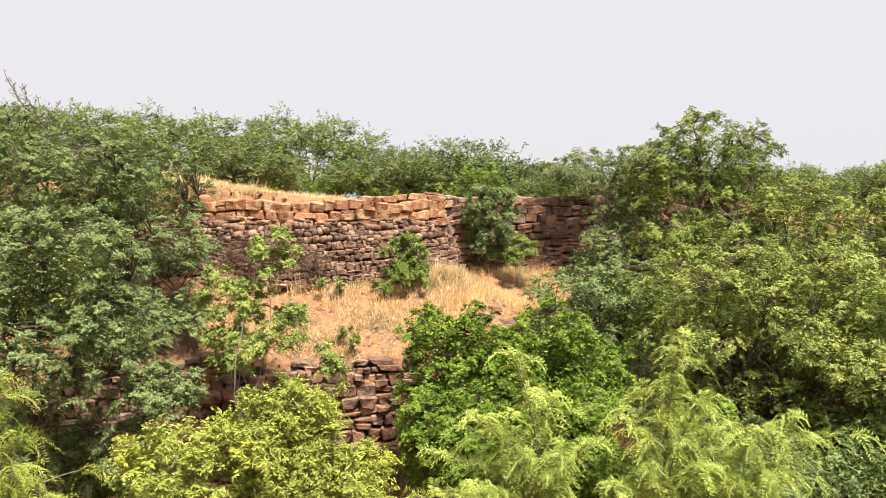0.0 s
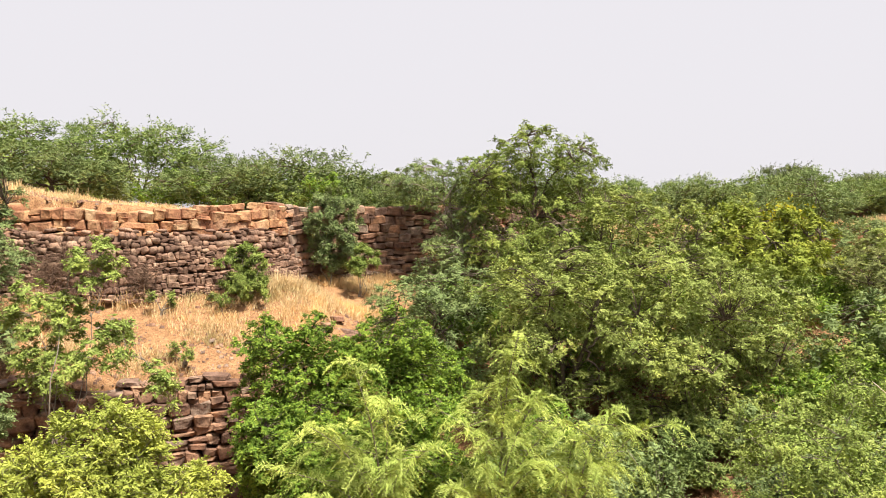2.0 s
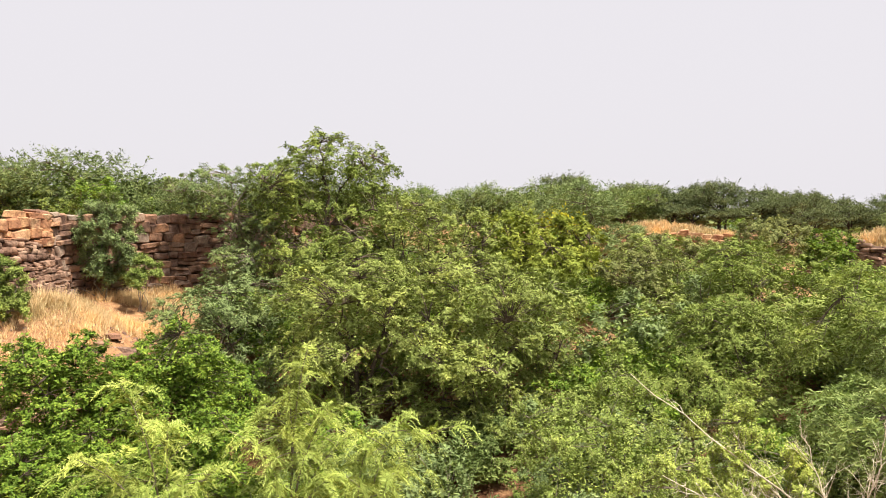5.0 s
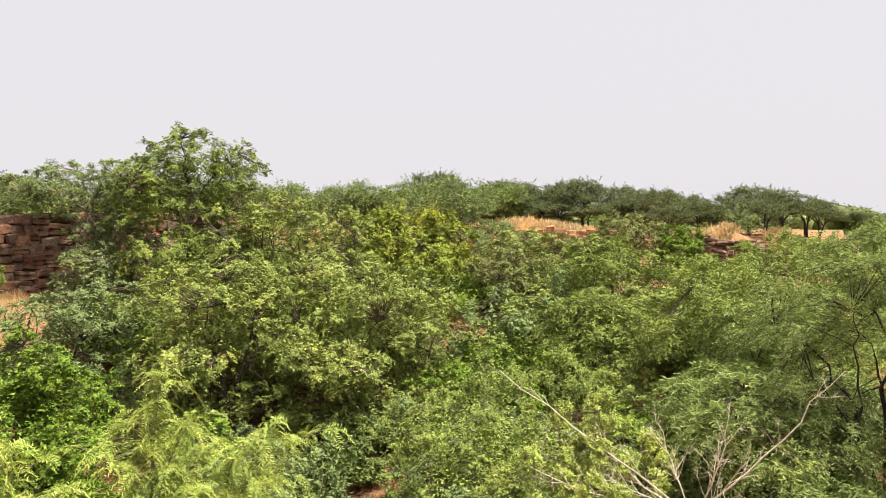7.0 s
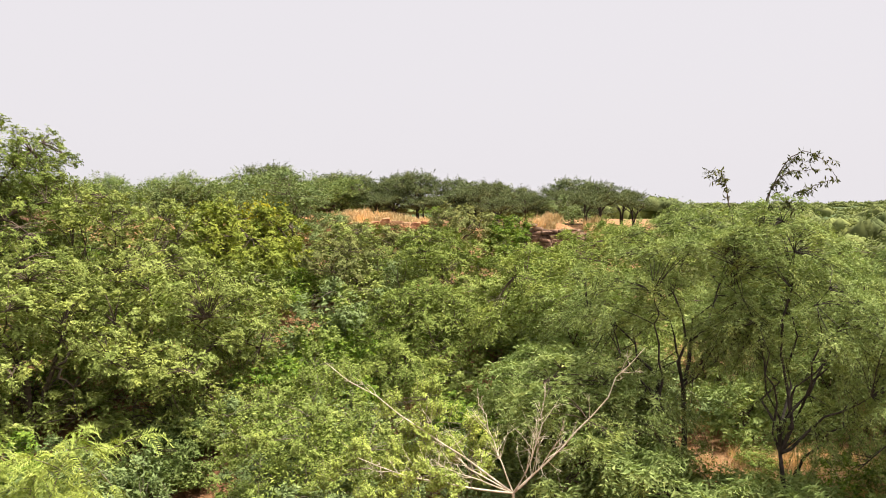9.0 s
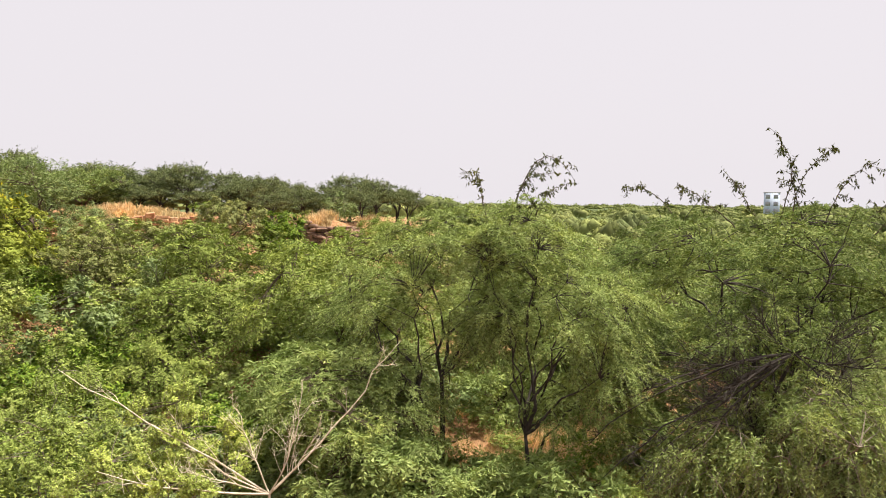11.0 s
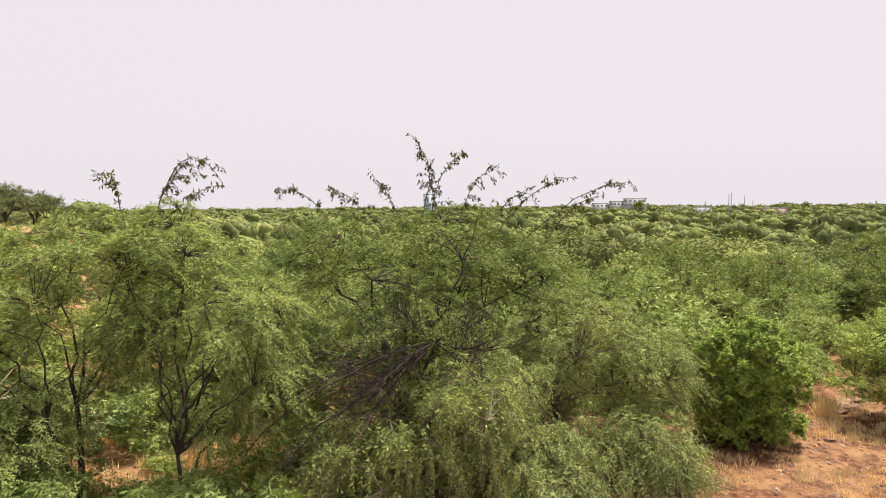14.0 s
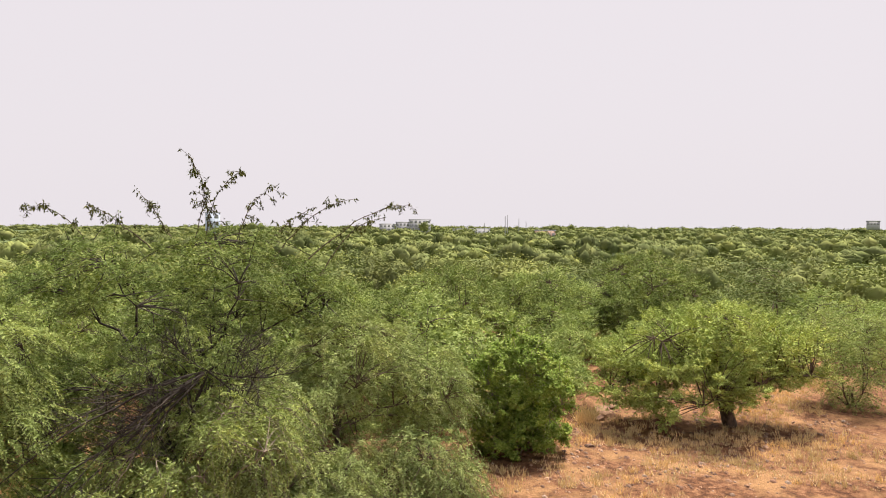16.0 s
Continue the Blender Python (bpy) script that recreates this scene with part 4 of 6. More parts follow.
    plant("neem_tree", "broad olive green tree with several dark trunks", 10.3, 15.3, [(10.5, 15.5, 3.4, 1.7, 1.6, 1.15), (11.6, 15.2, 2.6, 1.3, 1.3, 1.1), (9.7, 15.1, 2.5, 1.2, 1.2, 0.9), (10.8, 14.9, 1.2, 1.4, 1.0, 0.8), (9.4, 14.3, 2.0, 1.0, 0.9, 0.6), (8.6, 14.6, 2.5, 0.9, 0.9, 0.5)], seed=34, clumps=150, limbs=12, stems=3, **dict(NEEM, trunk=0.09))
    plant("neem_tree", "leafy olive tree behind the broad trees", 12.2, 21.0, [(11.8, 21.1, 4.9, 1.6, 1.4, 1.1), (13.3, 20.6, 4.6, 1.4, 1.3, 1.0), (12.3, 20.3, 3.5, 1.9, 1.3, 0.9)], seed=35, clumps=110, limbs=9, **NEEM)
    golden = plant("fig_tree", "fresh green tree with golden leaf tips", 16.0, 20.6, [(15.2, 20.8, 4.6, 1.4, 1.3, 1.0), (16.8, 20.3, 4.3, 1.5, 1.3, 1.2), (16.2, 19.9, 2.8, 1.9, 1.4, 1.2), (14.9, 19.3, 3.9, 1.3, 1.2, 1.1), (15.9, 18.7, 3.3, 1.5, 1.2, 1.2)], seed=36, clumps=150, limbs=9, shoots=26, shoot_len=0.35, **dict(NEEM, leaf=LEAF_FIG, size=(0.14, 0.06), per_twig=14, clump=0.32, spread=(0.8, 0.45, 0.9)))
    rng = np.random.RandomState(5)
    tip = np.array([0.9, -0.3, gz(16.0, 20.6) * -1 + 5.2]) + rng.normal(size=(260, 3)) * [0.35, 0.3, 0.28]
    v, q = blades(tip, unit(rng.normal(size=(260, 3)) + [0, 0, 1.0]), 0.15, 0.06, rng)
    part_of("golden_leaves", mesh_of("golden_leaves", v, q, LEAF_TIP), golden, "golden yellow young leaves")
    # right bank
    plant("acacia_tree", "broad grey-green thorn acacia on the bank", 23.0, 26.6, [(23.0, 26.6, 5.9, 2.4, 2.0, 1.1), (22.4, 26.1, 4.4, 2.0, 1.6, 1.0), (24.3, 25.8, 4.6, 1.6, 1.4, 0.8)], seed=40, clumps=80, limbs=9, **dict(UMBRELLA, size=(0.16, 0.036), leaf=LEAF_GREY))
    plant("olive_bush", "olive green mixed bush on the bank", 17.3, 16.9, [(17.3, 16.9, 3.4, 1.5, 1.3, 0.95), (17.6, 16.4, 2.1, 1.6, 1.3, 0.9)], seed=41, clumps=75, limbs=7, **dict(NEEM, leaf=LEAF_DULL, stems=3, category="bush", trunk=0.06))
    plant("fresh_bush", "fresh green bush with lighter shoots", 18.0, 13.9, [(17.9, 13.8, 3.8, 1.3, 1.2, 0.9), (17.2, 13.4, 2.5, 1.4, 1.2, 0.9)], seed=42, clumps=75, limbs=7, **dict(NEEM, leaf=LEAF_FRESH, stems=3, category="bush", trunk=0.06))
    plant("olive_tree", "olive green tree with a bare pale fork", 21.2, 19.4, [(21.0, 19.4, 3.9, 1.8, 1.5, 0.9), (22.8, 18.7, 3.6, 1.6, 1.4, 0.9), (21.6, 18.5, 2.6, 1.8, 1.3, 0.8)], seed=43, clumps=90, limbs=9, **dict(NEEM, leaf=LEAF_DULL, clump=0.34, size=(0.13, 0.042)))
    plant("olive_tree", "olive green tree on the far bank", 26.4, 18.7, [(26.4, 18.7, 4.4, 1.7, 1.5, 0.95), (25.2, 19.6, 3.8, 1.5, 1.4, 0.9)], seed=44, clumps=60, limbs=7, **dict(NEEM, leaf=LEAF_DULL, clump=0.36, size=(0.14, 0.045), per_twig=18))
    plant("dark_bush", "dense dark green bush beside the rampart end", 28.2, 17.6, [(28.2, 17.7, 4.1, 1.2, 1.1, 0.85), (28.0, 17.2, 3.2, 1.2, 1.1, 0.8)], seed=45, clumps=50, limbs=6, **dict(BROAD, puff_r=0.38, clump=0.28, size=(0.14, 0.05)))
    plant("low_bush", "fine-leaved fresh green bush on the moat floor", 9.6, 10.5, [(9.35, 10.8, 1.25, 1.0, 1.0, 0.8), (10.2, 10.5, 1.2, 1.2, 1.0, 0.9), (9.4, 10.0, 0.6, 1.5, 1.0, 0.6), (10.7, 10.9, 1.9, 0.8, 0.8, 0.6)], seed=46, clumps=120, limbs=9, **dict(SMALL, leaf=LEAF_SAP, size=(0.07, 0.026), clump=0.28, plume=True, twigs=9, per_twig=22, inner=1.0, fine=1.2))
    plant("pale_bush", "pale green small-leaved bush beside dead branches", 9.4, 7.3, [(9.5, 7.3, 2.1, 0.55, 0.5, 0.65), (9.1, 6.9, 1.5, 0.7, 0.6, 0.6), (8.6, 7.4, 1.3, 0.65, 0.6, 0.6), (9.8, 6.7, 1.6, 0.5, 0.5, 0.5)], seed=47, clumps=110, limbs=6, **dict(SMALL, leaf=LEAF_PALE, size=(0.055, 0.028), clump=0.25, per_twig=20, twigs=9, plume=True, fine=1.4))
    # Dark leaves here: the hollow's shade is put into the bushes' colour
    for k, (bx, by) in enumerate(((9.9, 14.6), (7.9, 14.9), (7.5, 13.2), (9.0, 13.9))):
        plant("shade_bush", "low dark green bush deep in the moat, darkened in place of shade", bx, by, [(bx, by, gz(bx, by) + 0.5, 0.9, 0.8, 0.5), (bx + 0.4, by - 0.3, gz(bx, by) + 0.3, 0.7, 0.7, 0.35)], seed=200 + k, clumps=26, limbs=4, group="low bushes in the moat", **dict(BROAD, leaf=LEAF_SHADE, fine=2.0))
    plant("mesquite_tree", "bright feathery mesquite on the bank", 16.0, 12.3, [(16.0, 12.5, 2.5, 1.5, 1.3, 0.8), (15.1, 12.1, 1.5, 1.4, 1.2, 0.8)], seed=48, clumps=75, limbs=8, **dict(MESQ, leaf=LEAF_FRESH, size=(0.115, 0.032), per_twig=20, coat=0.65))
    plant("mesquite_tree", "wide feathery green mesquite", 17.6, 8.4, [(17.0, 9.1, 3.6, 1.7, 1.5, 0.95), (18.3, 7.8, 3.7, 1.7, 1.5, 0.95), (17.4, 8.2, 2.2, 2.0, 1.6, 1.0), (16.2, 9.6, 2.6, 1.3, 1.2, 0.9)], seed=49, clumps=130, limbs=11, stems=2, **dict(MESQ, leaf=LEAF_FRESH, size=(0.115, 0.032), per_twig=20, coat=0.65))
    plant("mesquite_tree", "wide feathery green mesquite", 22.0, 13.2, [(22.0, 13.3, 2.9, 1.9, 1.6, 0.9), (20.4, 12.3, 2.3, 1.7, 1.4, 0.9)], seed=50, clumps=75, limbs=8, **dict(MESQ, size=(0.14, 0.034), coat=0.65, per_twig=18, leaf=LEAF_FRESH))
    plant("mesquite_tree", "low wide mesquite below the rampart", 27.6, 12.4, [(27.5, 12.6, 3.7, 2.2, 2.0, 0.8), (25.0, 13.7, 2.6, 2.0, 1.6, 0.7), (29.8, 11.2, 3.5, 2.0, 1.6, 0.8)], seed=51, clumps=85, limbs=9, **dict(MESQ, puff_r=0.6, clump=0.5, size=(0.17, 0.034), leaf=LEAF_FRESH))
    # the near mesquites over the outer slope
    plant("mesquite_tree", "feathery mesquite with dark open trunks", 14.2, 4.7, [(14.5, 4.8, 4.5, 1.35, 1.3, 0.8), (13.9, 5.7, 3.6, 1.2, 1.1, 0.8), (14.9, 3.7, 3.9, 1.2, 1.1, 0.8), (13.6, 5.9, 2.4, 0.9, 0.8, 0.5), (13.9, 5.3, 1.9, 1.0, 0.8, 0.7), (14.6, 4.2, 2.8, 0.9, 0.8, 0.5)], seed=52, clumps=110, limbs=11, stems=2, **dict(MESQ, size=(0.085, 0.018), per_twig=36, bark=BARK_BLACK, trunk=0.055, fork=0.36, droop=0.4, skirt=0, inner=0.25, limb_r=0.6))
    edge_tree = plant("mesquite_tree", "feathery mesquite with dark open trunks", 13.7, 2.8, [(14.6, 3.3, 4.6, 1.2, 1.1, 0.85), (14.2, 2.0, 3.4, 1.2, 1.0, 0.8), (14.6, 3.6, 3.3, 1.0, 0.9, 0.5), (13.9, 1.6, 2.4, 0.8, 0.7, 0.5), (14.2, 2.3, 1.7, 0.8, 0.7, 0.6)], seed=53, clumps=100, limbs=12, stems=2, **dict(MESQ, size=(0.085, 0.018), per_twig=36, bark=BARK_BLACK, trunk=0.055, fork=0.17, droop=0.4, skirt=0, inner=0.25, limb_r=0.6))
    plant("mesquite_tree", "spreading mesquite behind the open trunks", 21.0, 3.0, [(21.0, 3.1, 3.7, 1.9, 1.7, 0.8), (20.2, 1.6, 3.2, 1.6, 1.4, 0.8), (21.3, 4.8, 3.3, 1.6, 1.4, 0.8)], seed=69, clumps=90, limbs=9, **dict(MESQ, size=(0.12, 0.032), per_twig=18, coat=0.6))
    plant("mesquite_tree", "low bright feathery mesquite", 15.8, 7.2, [(15.7, 7.4, 2.8, 1.2, 1.1, 0.9), (15.2, 6.5, 1.8, 1.1, 1.0, 0.8)], seed=54, clumps=60, limbs=7, **dict(MESQ, size=(0.115, 0.032), per_twig=20, coat=0.65))
    plant("mesquite_tree", "low feathery mesquite over the dead branches", 12.3, 6.3, [(12.4, 6.4, 1.7, 1.0, 0.9, 0.7), (12.9, 5.4, 1.3, 0.9, 0.8, 0.6)], seed=63, clumps=46, limbs=6, **dict(MESQ, skirt=1.0))
    for k, (mx, my, mz) in enumerate(((12.9, 6.6, 1.9), (13.6, 7.4, 1.7), (12.6, 4.3, 0.35), (12.6, 5.5, 0.8), (12.8, 1.9, 0.35), (12.5, 3.1, 0.15), (18.3, 4.6, 0.9), (15.6, 0.3, 0.9), (15.2, -0.7, 0.7), (19.6, 1.6, 1.8), (19.4, 4.0, 2.0), (21.0, 6.2, 2.2), (21.5, -1.5, 1.9), (20.4, -5.0, 1.6), (20.2, -7.4, 1.1), (21.6, -11.6, 0.8), (23.6, -13.6, 1.2), (24.4, -17.2, 1.1), (22.6, -19.6, 0.9), (25.6, -21.4, 1.2), (27.0, -15.0, 1.5), (22.5, -8.8, 1.3), (24.5, -5.5, 1.6), (23.5, 2.5, 2.0))):
        plant("mesquite_tree", "low feathery mesquite in the thicket", mx, my, [(mx, my, mz, 1.3, 1.2, 0.8), (mx + 0.6, my + 0.5, mz - 0.4, 1.1, 1.0, 0.7)], seed=130 + k, clumps=34, limbs=6, group="low mesquites in the thicket", **dict(MESQ, skirt=1.1, per_twig=20, rods=False, size=(0.15, 0.034)))
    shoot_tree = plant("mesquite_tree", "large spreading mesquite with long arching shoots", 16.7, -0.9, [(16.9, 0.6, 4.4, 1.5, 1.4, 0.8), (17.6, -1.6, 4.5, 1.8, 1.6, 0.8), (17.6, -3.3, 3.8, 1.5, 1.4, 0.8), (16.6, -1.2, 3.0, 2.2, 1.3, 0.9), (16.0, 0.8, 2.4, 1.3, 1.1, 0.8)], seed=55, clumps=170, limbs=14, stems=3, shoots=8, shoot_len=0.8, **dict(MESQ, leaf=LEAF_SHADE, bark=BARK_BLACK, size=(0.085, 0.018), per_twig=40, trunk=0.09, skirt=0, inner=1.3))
    plant("mesquite_tree", "drooping grey-green mesquite thicket", 16.3, -4.3, [(16.5, -4.5, 2.6, 1.5, 1.3, 1.0), (16.0, -3.2, 1.8, 1.5, 1.2, 0.9), (16.7, -5.9, 1.9, 1.2, 1.1, 0.9), (15.5, -1.9, 1.3, 1.4, 1.0, 0.9), (15.2, -3.6, 0.8, 1.4, 1.0, 0.8)], seed=56, clumps=180, limbs=14, stems=3, **dict(MESQ, leaf=LEAF_DROOP, size=(0.085, 0.018), per_twig=40, droop=0.45, layer=0.8))
    plant("mesquite_tree", "drooping grey-green mesquite thicket", 14.6, -1.2, [(14.6, -2.7, 0.8, 0.9, 0.9, 0.7), (14.2, -3.4, 0.5, 1.1, 0.9, 0.6)], seed=65, clumps=60, limbs=9, stems=3, **dict(MESQ, leaf=LEAF_DROOP, droop=0.6, layer=0.8, coat=0.2, clump=0.75, puff_r=0.6, per_twig=36))
    plant("mesquite_tree", "drooping grey-green mesquite thicket", 14.9, -1.4, [(14.2, -1.7, 2.0, 0.9, 0.8, 0.5), (13.9, -0.6, 1.35, 0.8, 0.8, 0.5), (14.1, -2.4, 1.9, 0.9, 0.8, 0.6), (14.3, 0.1, 0.8, 0.9, 0.8, 0.5)], seed=71, clumps=48, limbs=10, stems=3, **dict(MESQ, bark=BARK_GREY, droop=0.6, layer=0.8, coat=0.2, clump=0.7, puff_r=0.5, per_twig=32, inner=0.3, skirt=0.5))
    plant("mesquite_tree", "drooping grey-green mesquite thicket", 15.3, -5.9, [(15.3, -5.4, 0.6, 1.1, 0.9, 0.6), (14.9, -6.0, 0.4, 0.8, 0.6, 0.5)], seed=68, clumps=50, limbs=6, stems=3, **dict(MESQ, leaf=LEAF_DROOP, droop=0.6, layer=0.8, fork=0.2, coat=0.2, clump=0.75, puff_r=0.6, per_twig=36))
    arching(shoot_tree, [((18.0, -1.3, 5.0), (17.9, -1.9, 6.4), (17.95, -1.1, 7.15)), ((18.0, -1.6, 5.0), (18.0, -1.6, 6.2), (17.9, -2.3, 6.7)), ((17.9, -2.2, 5.0), (18.0, -2.4, 6.1), (17.8, -3.1, 6.4)), ((17.9, -3.0, 4.8), (17.8, -4.0, 6.1), (17.75, -4.8, 6.1)), ((17.8, -3.6, 4.6), (17.7, -5.0, 6.0), (17.6, -6.05, 6.0)), ((17.9, -1.0, 5.0), (18.0, -0.6, 5.9), (17.95, -0.2, 6.25)), ((17.7, 0.6, 4.9), (17.8, 1.0, 5.9), (17.8, 1.8, 5.9)), ((17.9, -0.5, 5.0), (17.9, 0.2, 5.7), (17.9, 0.7, 5.95)), ((17.8, -2.8, 5.0), (17.8, -3.4, 5.8), (17.7, -3.9, 5.9)), ((18.0, -1.9, 5.0), (18.0, -1.5, 6.0), (17.9, -1.6, 6.5)), ((17.6, -4.0, 4.4), (17.6, -4.6, 5.6), (17.5, -5.4, 5.7))], 66)
    arching(edge_tree, [((15.4, 3.8, 5.0), (15.6, 3.3, 7.3), (15.6, 2.5, 5.95)), ((15.0, 3.6, 5.1), (15.2, 3.6, 6.1), (15.4, 3.0, 6.1)), ((14.9, 4.1, 5.0), (15.1, 4.3, 5.9), (15.1, 4.4, 6.1)), ((14.9, 3.2, 5.0), (15.0, 3.0, 5.8), (15.1, 2.6, 5.85))], 67)
    # the outer ground
    plant("round_bush", "dense round fresh green bush on bare earth", 17.3, -8.7, [(17.4, -8.75, 1.45, 1.2, 1.25, 1.3), (17.4, -8.75, 0.6, 1.15, 1.2, 0.6)], seed=57, clumps=460, limbs=9, shoots=60, shoot_len=0.4, **dict(SMALL, leaf=LEAF_ROUND, size=(0.085, 0.04), clump=0.22, shell=0.72, plume=True, twigs=8, per_twig=16, leaf_flat=0.9, inner=2.0, spread=(0.8, 0.45, 0.8), droop=0.05, lower=0.4))
    plant("umbrella_acacia", "small umbrella acacia with a short dark trunk", 17.75, -15.45, [(17.8, -14.7, 2.5, 2.0, 1.8, 0.75), (18.5, -13.0, 1.8, 1.3, 1.2, 0.6), (17.2, -16.5, 2.2, 1.3, 1.2, 0.6), (17.9, -14.4, 1.7, 1.8, 1.6, 0.6), (18.3, -13.0, 0.9, 1.4, 1.2, 0.5), (17.0, -14.6, 1.1, 1.0, 1.3, 0.5), (17.2, -16.4, 1.4, 1.1, 1.1, 0.4)], seed=58, clumps=250, limbs=9, **dict(UMBRELLA, leaf=LEAF_LIME, size=(0.1, 0.028), clump=0.42, per_twig=28, trunk=0.17, fork=0.3, stems=2, layer=0.6, lower=0.3, spread=(1.0, 0.4, 0.35), inner=2.0, shell=0.7, limb_r=0.45))
    plant("sparse_bush", "sparse thin-stemmed green bush on bare earth", 18.4, -20.6, [(18.4, -20.5, 1.9, 1.6, 1.5, 1.2), (18.3, -20.3, 1.0, 1.2, 1.2, 0.7)], seed=59, clumps=70, limbs=12, **dict(MESQ, per_twig=16, stems=4, trunk=0.04, fork=0.12, category="bush"))
    plant("umbrella_acacia", "dense green acacia at the edge of the scrub", 30.5, -16.1, [(30.5, -16.1, 2.0, 2.4, 2.0, 1.2), (29.3, -18.3, 1.6, 1.8, 1.6, 1.0)], seed=60, clumps=110, limbs=9, **dict(UMBRELLA, leaf=LEAF_PLAIN, skirt=0, lower=0.25))
    plant("umbrella_acacia", "taller dark acacia at the edge of the scrub", 29.2, -20.6, [(29.1, -20.4, 3.0, 2.3, 2.1, 1.1), (30.2, -22.5, 2.4, 1.9, 1.7, 0.8), (28.6, -18.9, 2.2, 1.6, 1.5, 0.6)], seed=61, clumps=110, limbs=9, **dict(UMBRELLA, leaf=LEAF_PLAIN, skirt=0, lower=0.25))
    plant("umbrella_acacia", "dense green acacia behind the thicket", 29.3, -11.4, [(29.3, -11.4, 2.5, 2.3, 2.0, 1.2), (27.4, -9.2, 2.0, 2.0, 1.6, 1.0)], seed=62, clumps=110, limbs=9, **dict(UMBRELLA, leaf=LEAF_PLAIN, skirt=0, lower=0.25))


# ---- acacias on the rampart and scrub trees on the plain ----
def hollow(x, y):
    """The open pocket between the lead trees and the low bush."""
    return 12.5 < math.hypot(x, y) < 16.6 and 29.5 < math.degrees(math.atan2(x, y)) < 35.5


def scatter(protos, rng, spots, east=None):
    """Copies of the protos on the spots (x, y, width, height); east serves the spots past x = 34."""
    for x, y, k, *tall in spots:
        tall = tall[0] if tall else k
        m = Matrix.Translation((x, y, gz(x, y) - 0.05)) @ Matrix.Rotation(rng.uniform(0, 6.28), 4, "Z") @ Matrix.Diagonal((k * rng.uniform(0.9, 1.15), k * rng.uniform(0.9, 1.15), tall * rng.uniform(0.9, 1.08), 1))
        n = rng.randint(len(protos))
        proto = east[n] if east and x > 34 else protos[n]
        if not hollow(x, y):
            copy_thing(proto, m)


def strew(rng, az0, az1, r0, r1, count, gap, sizes, bar=None):
    """Spots in a ring sector, none nearer to another than gap."""
    got = []
    for _ in range(count * 30):
        az, r = radians(rng.uniform(az0, az1)), math.sqrt(rng.uniform(r0 * r0, r1 * r1))
        x, y = r * math.sin(az), r * math.cos(az)
        if any((x - a) ** 2 + (y - b) ** 2 < gap * gap for a, b, _ in got) or (bar and bar(x, y)):
            continue
        got.append((x, y, rng.uniform(*sizes)))
        if len(got) == count:
            break
    return got


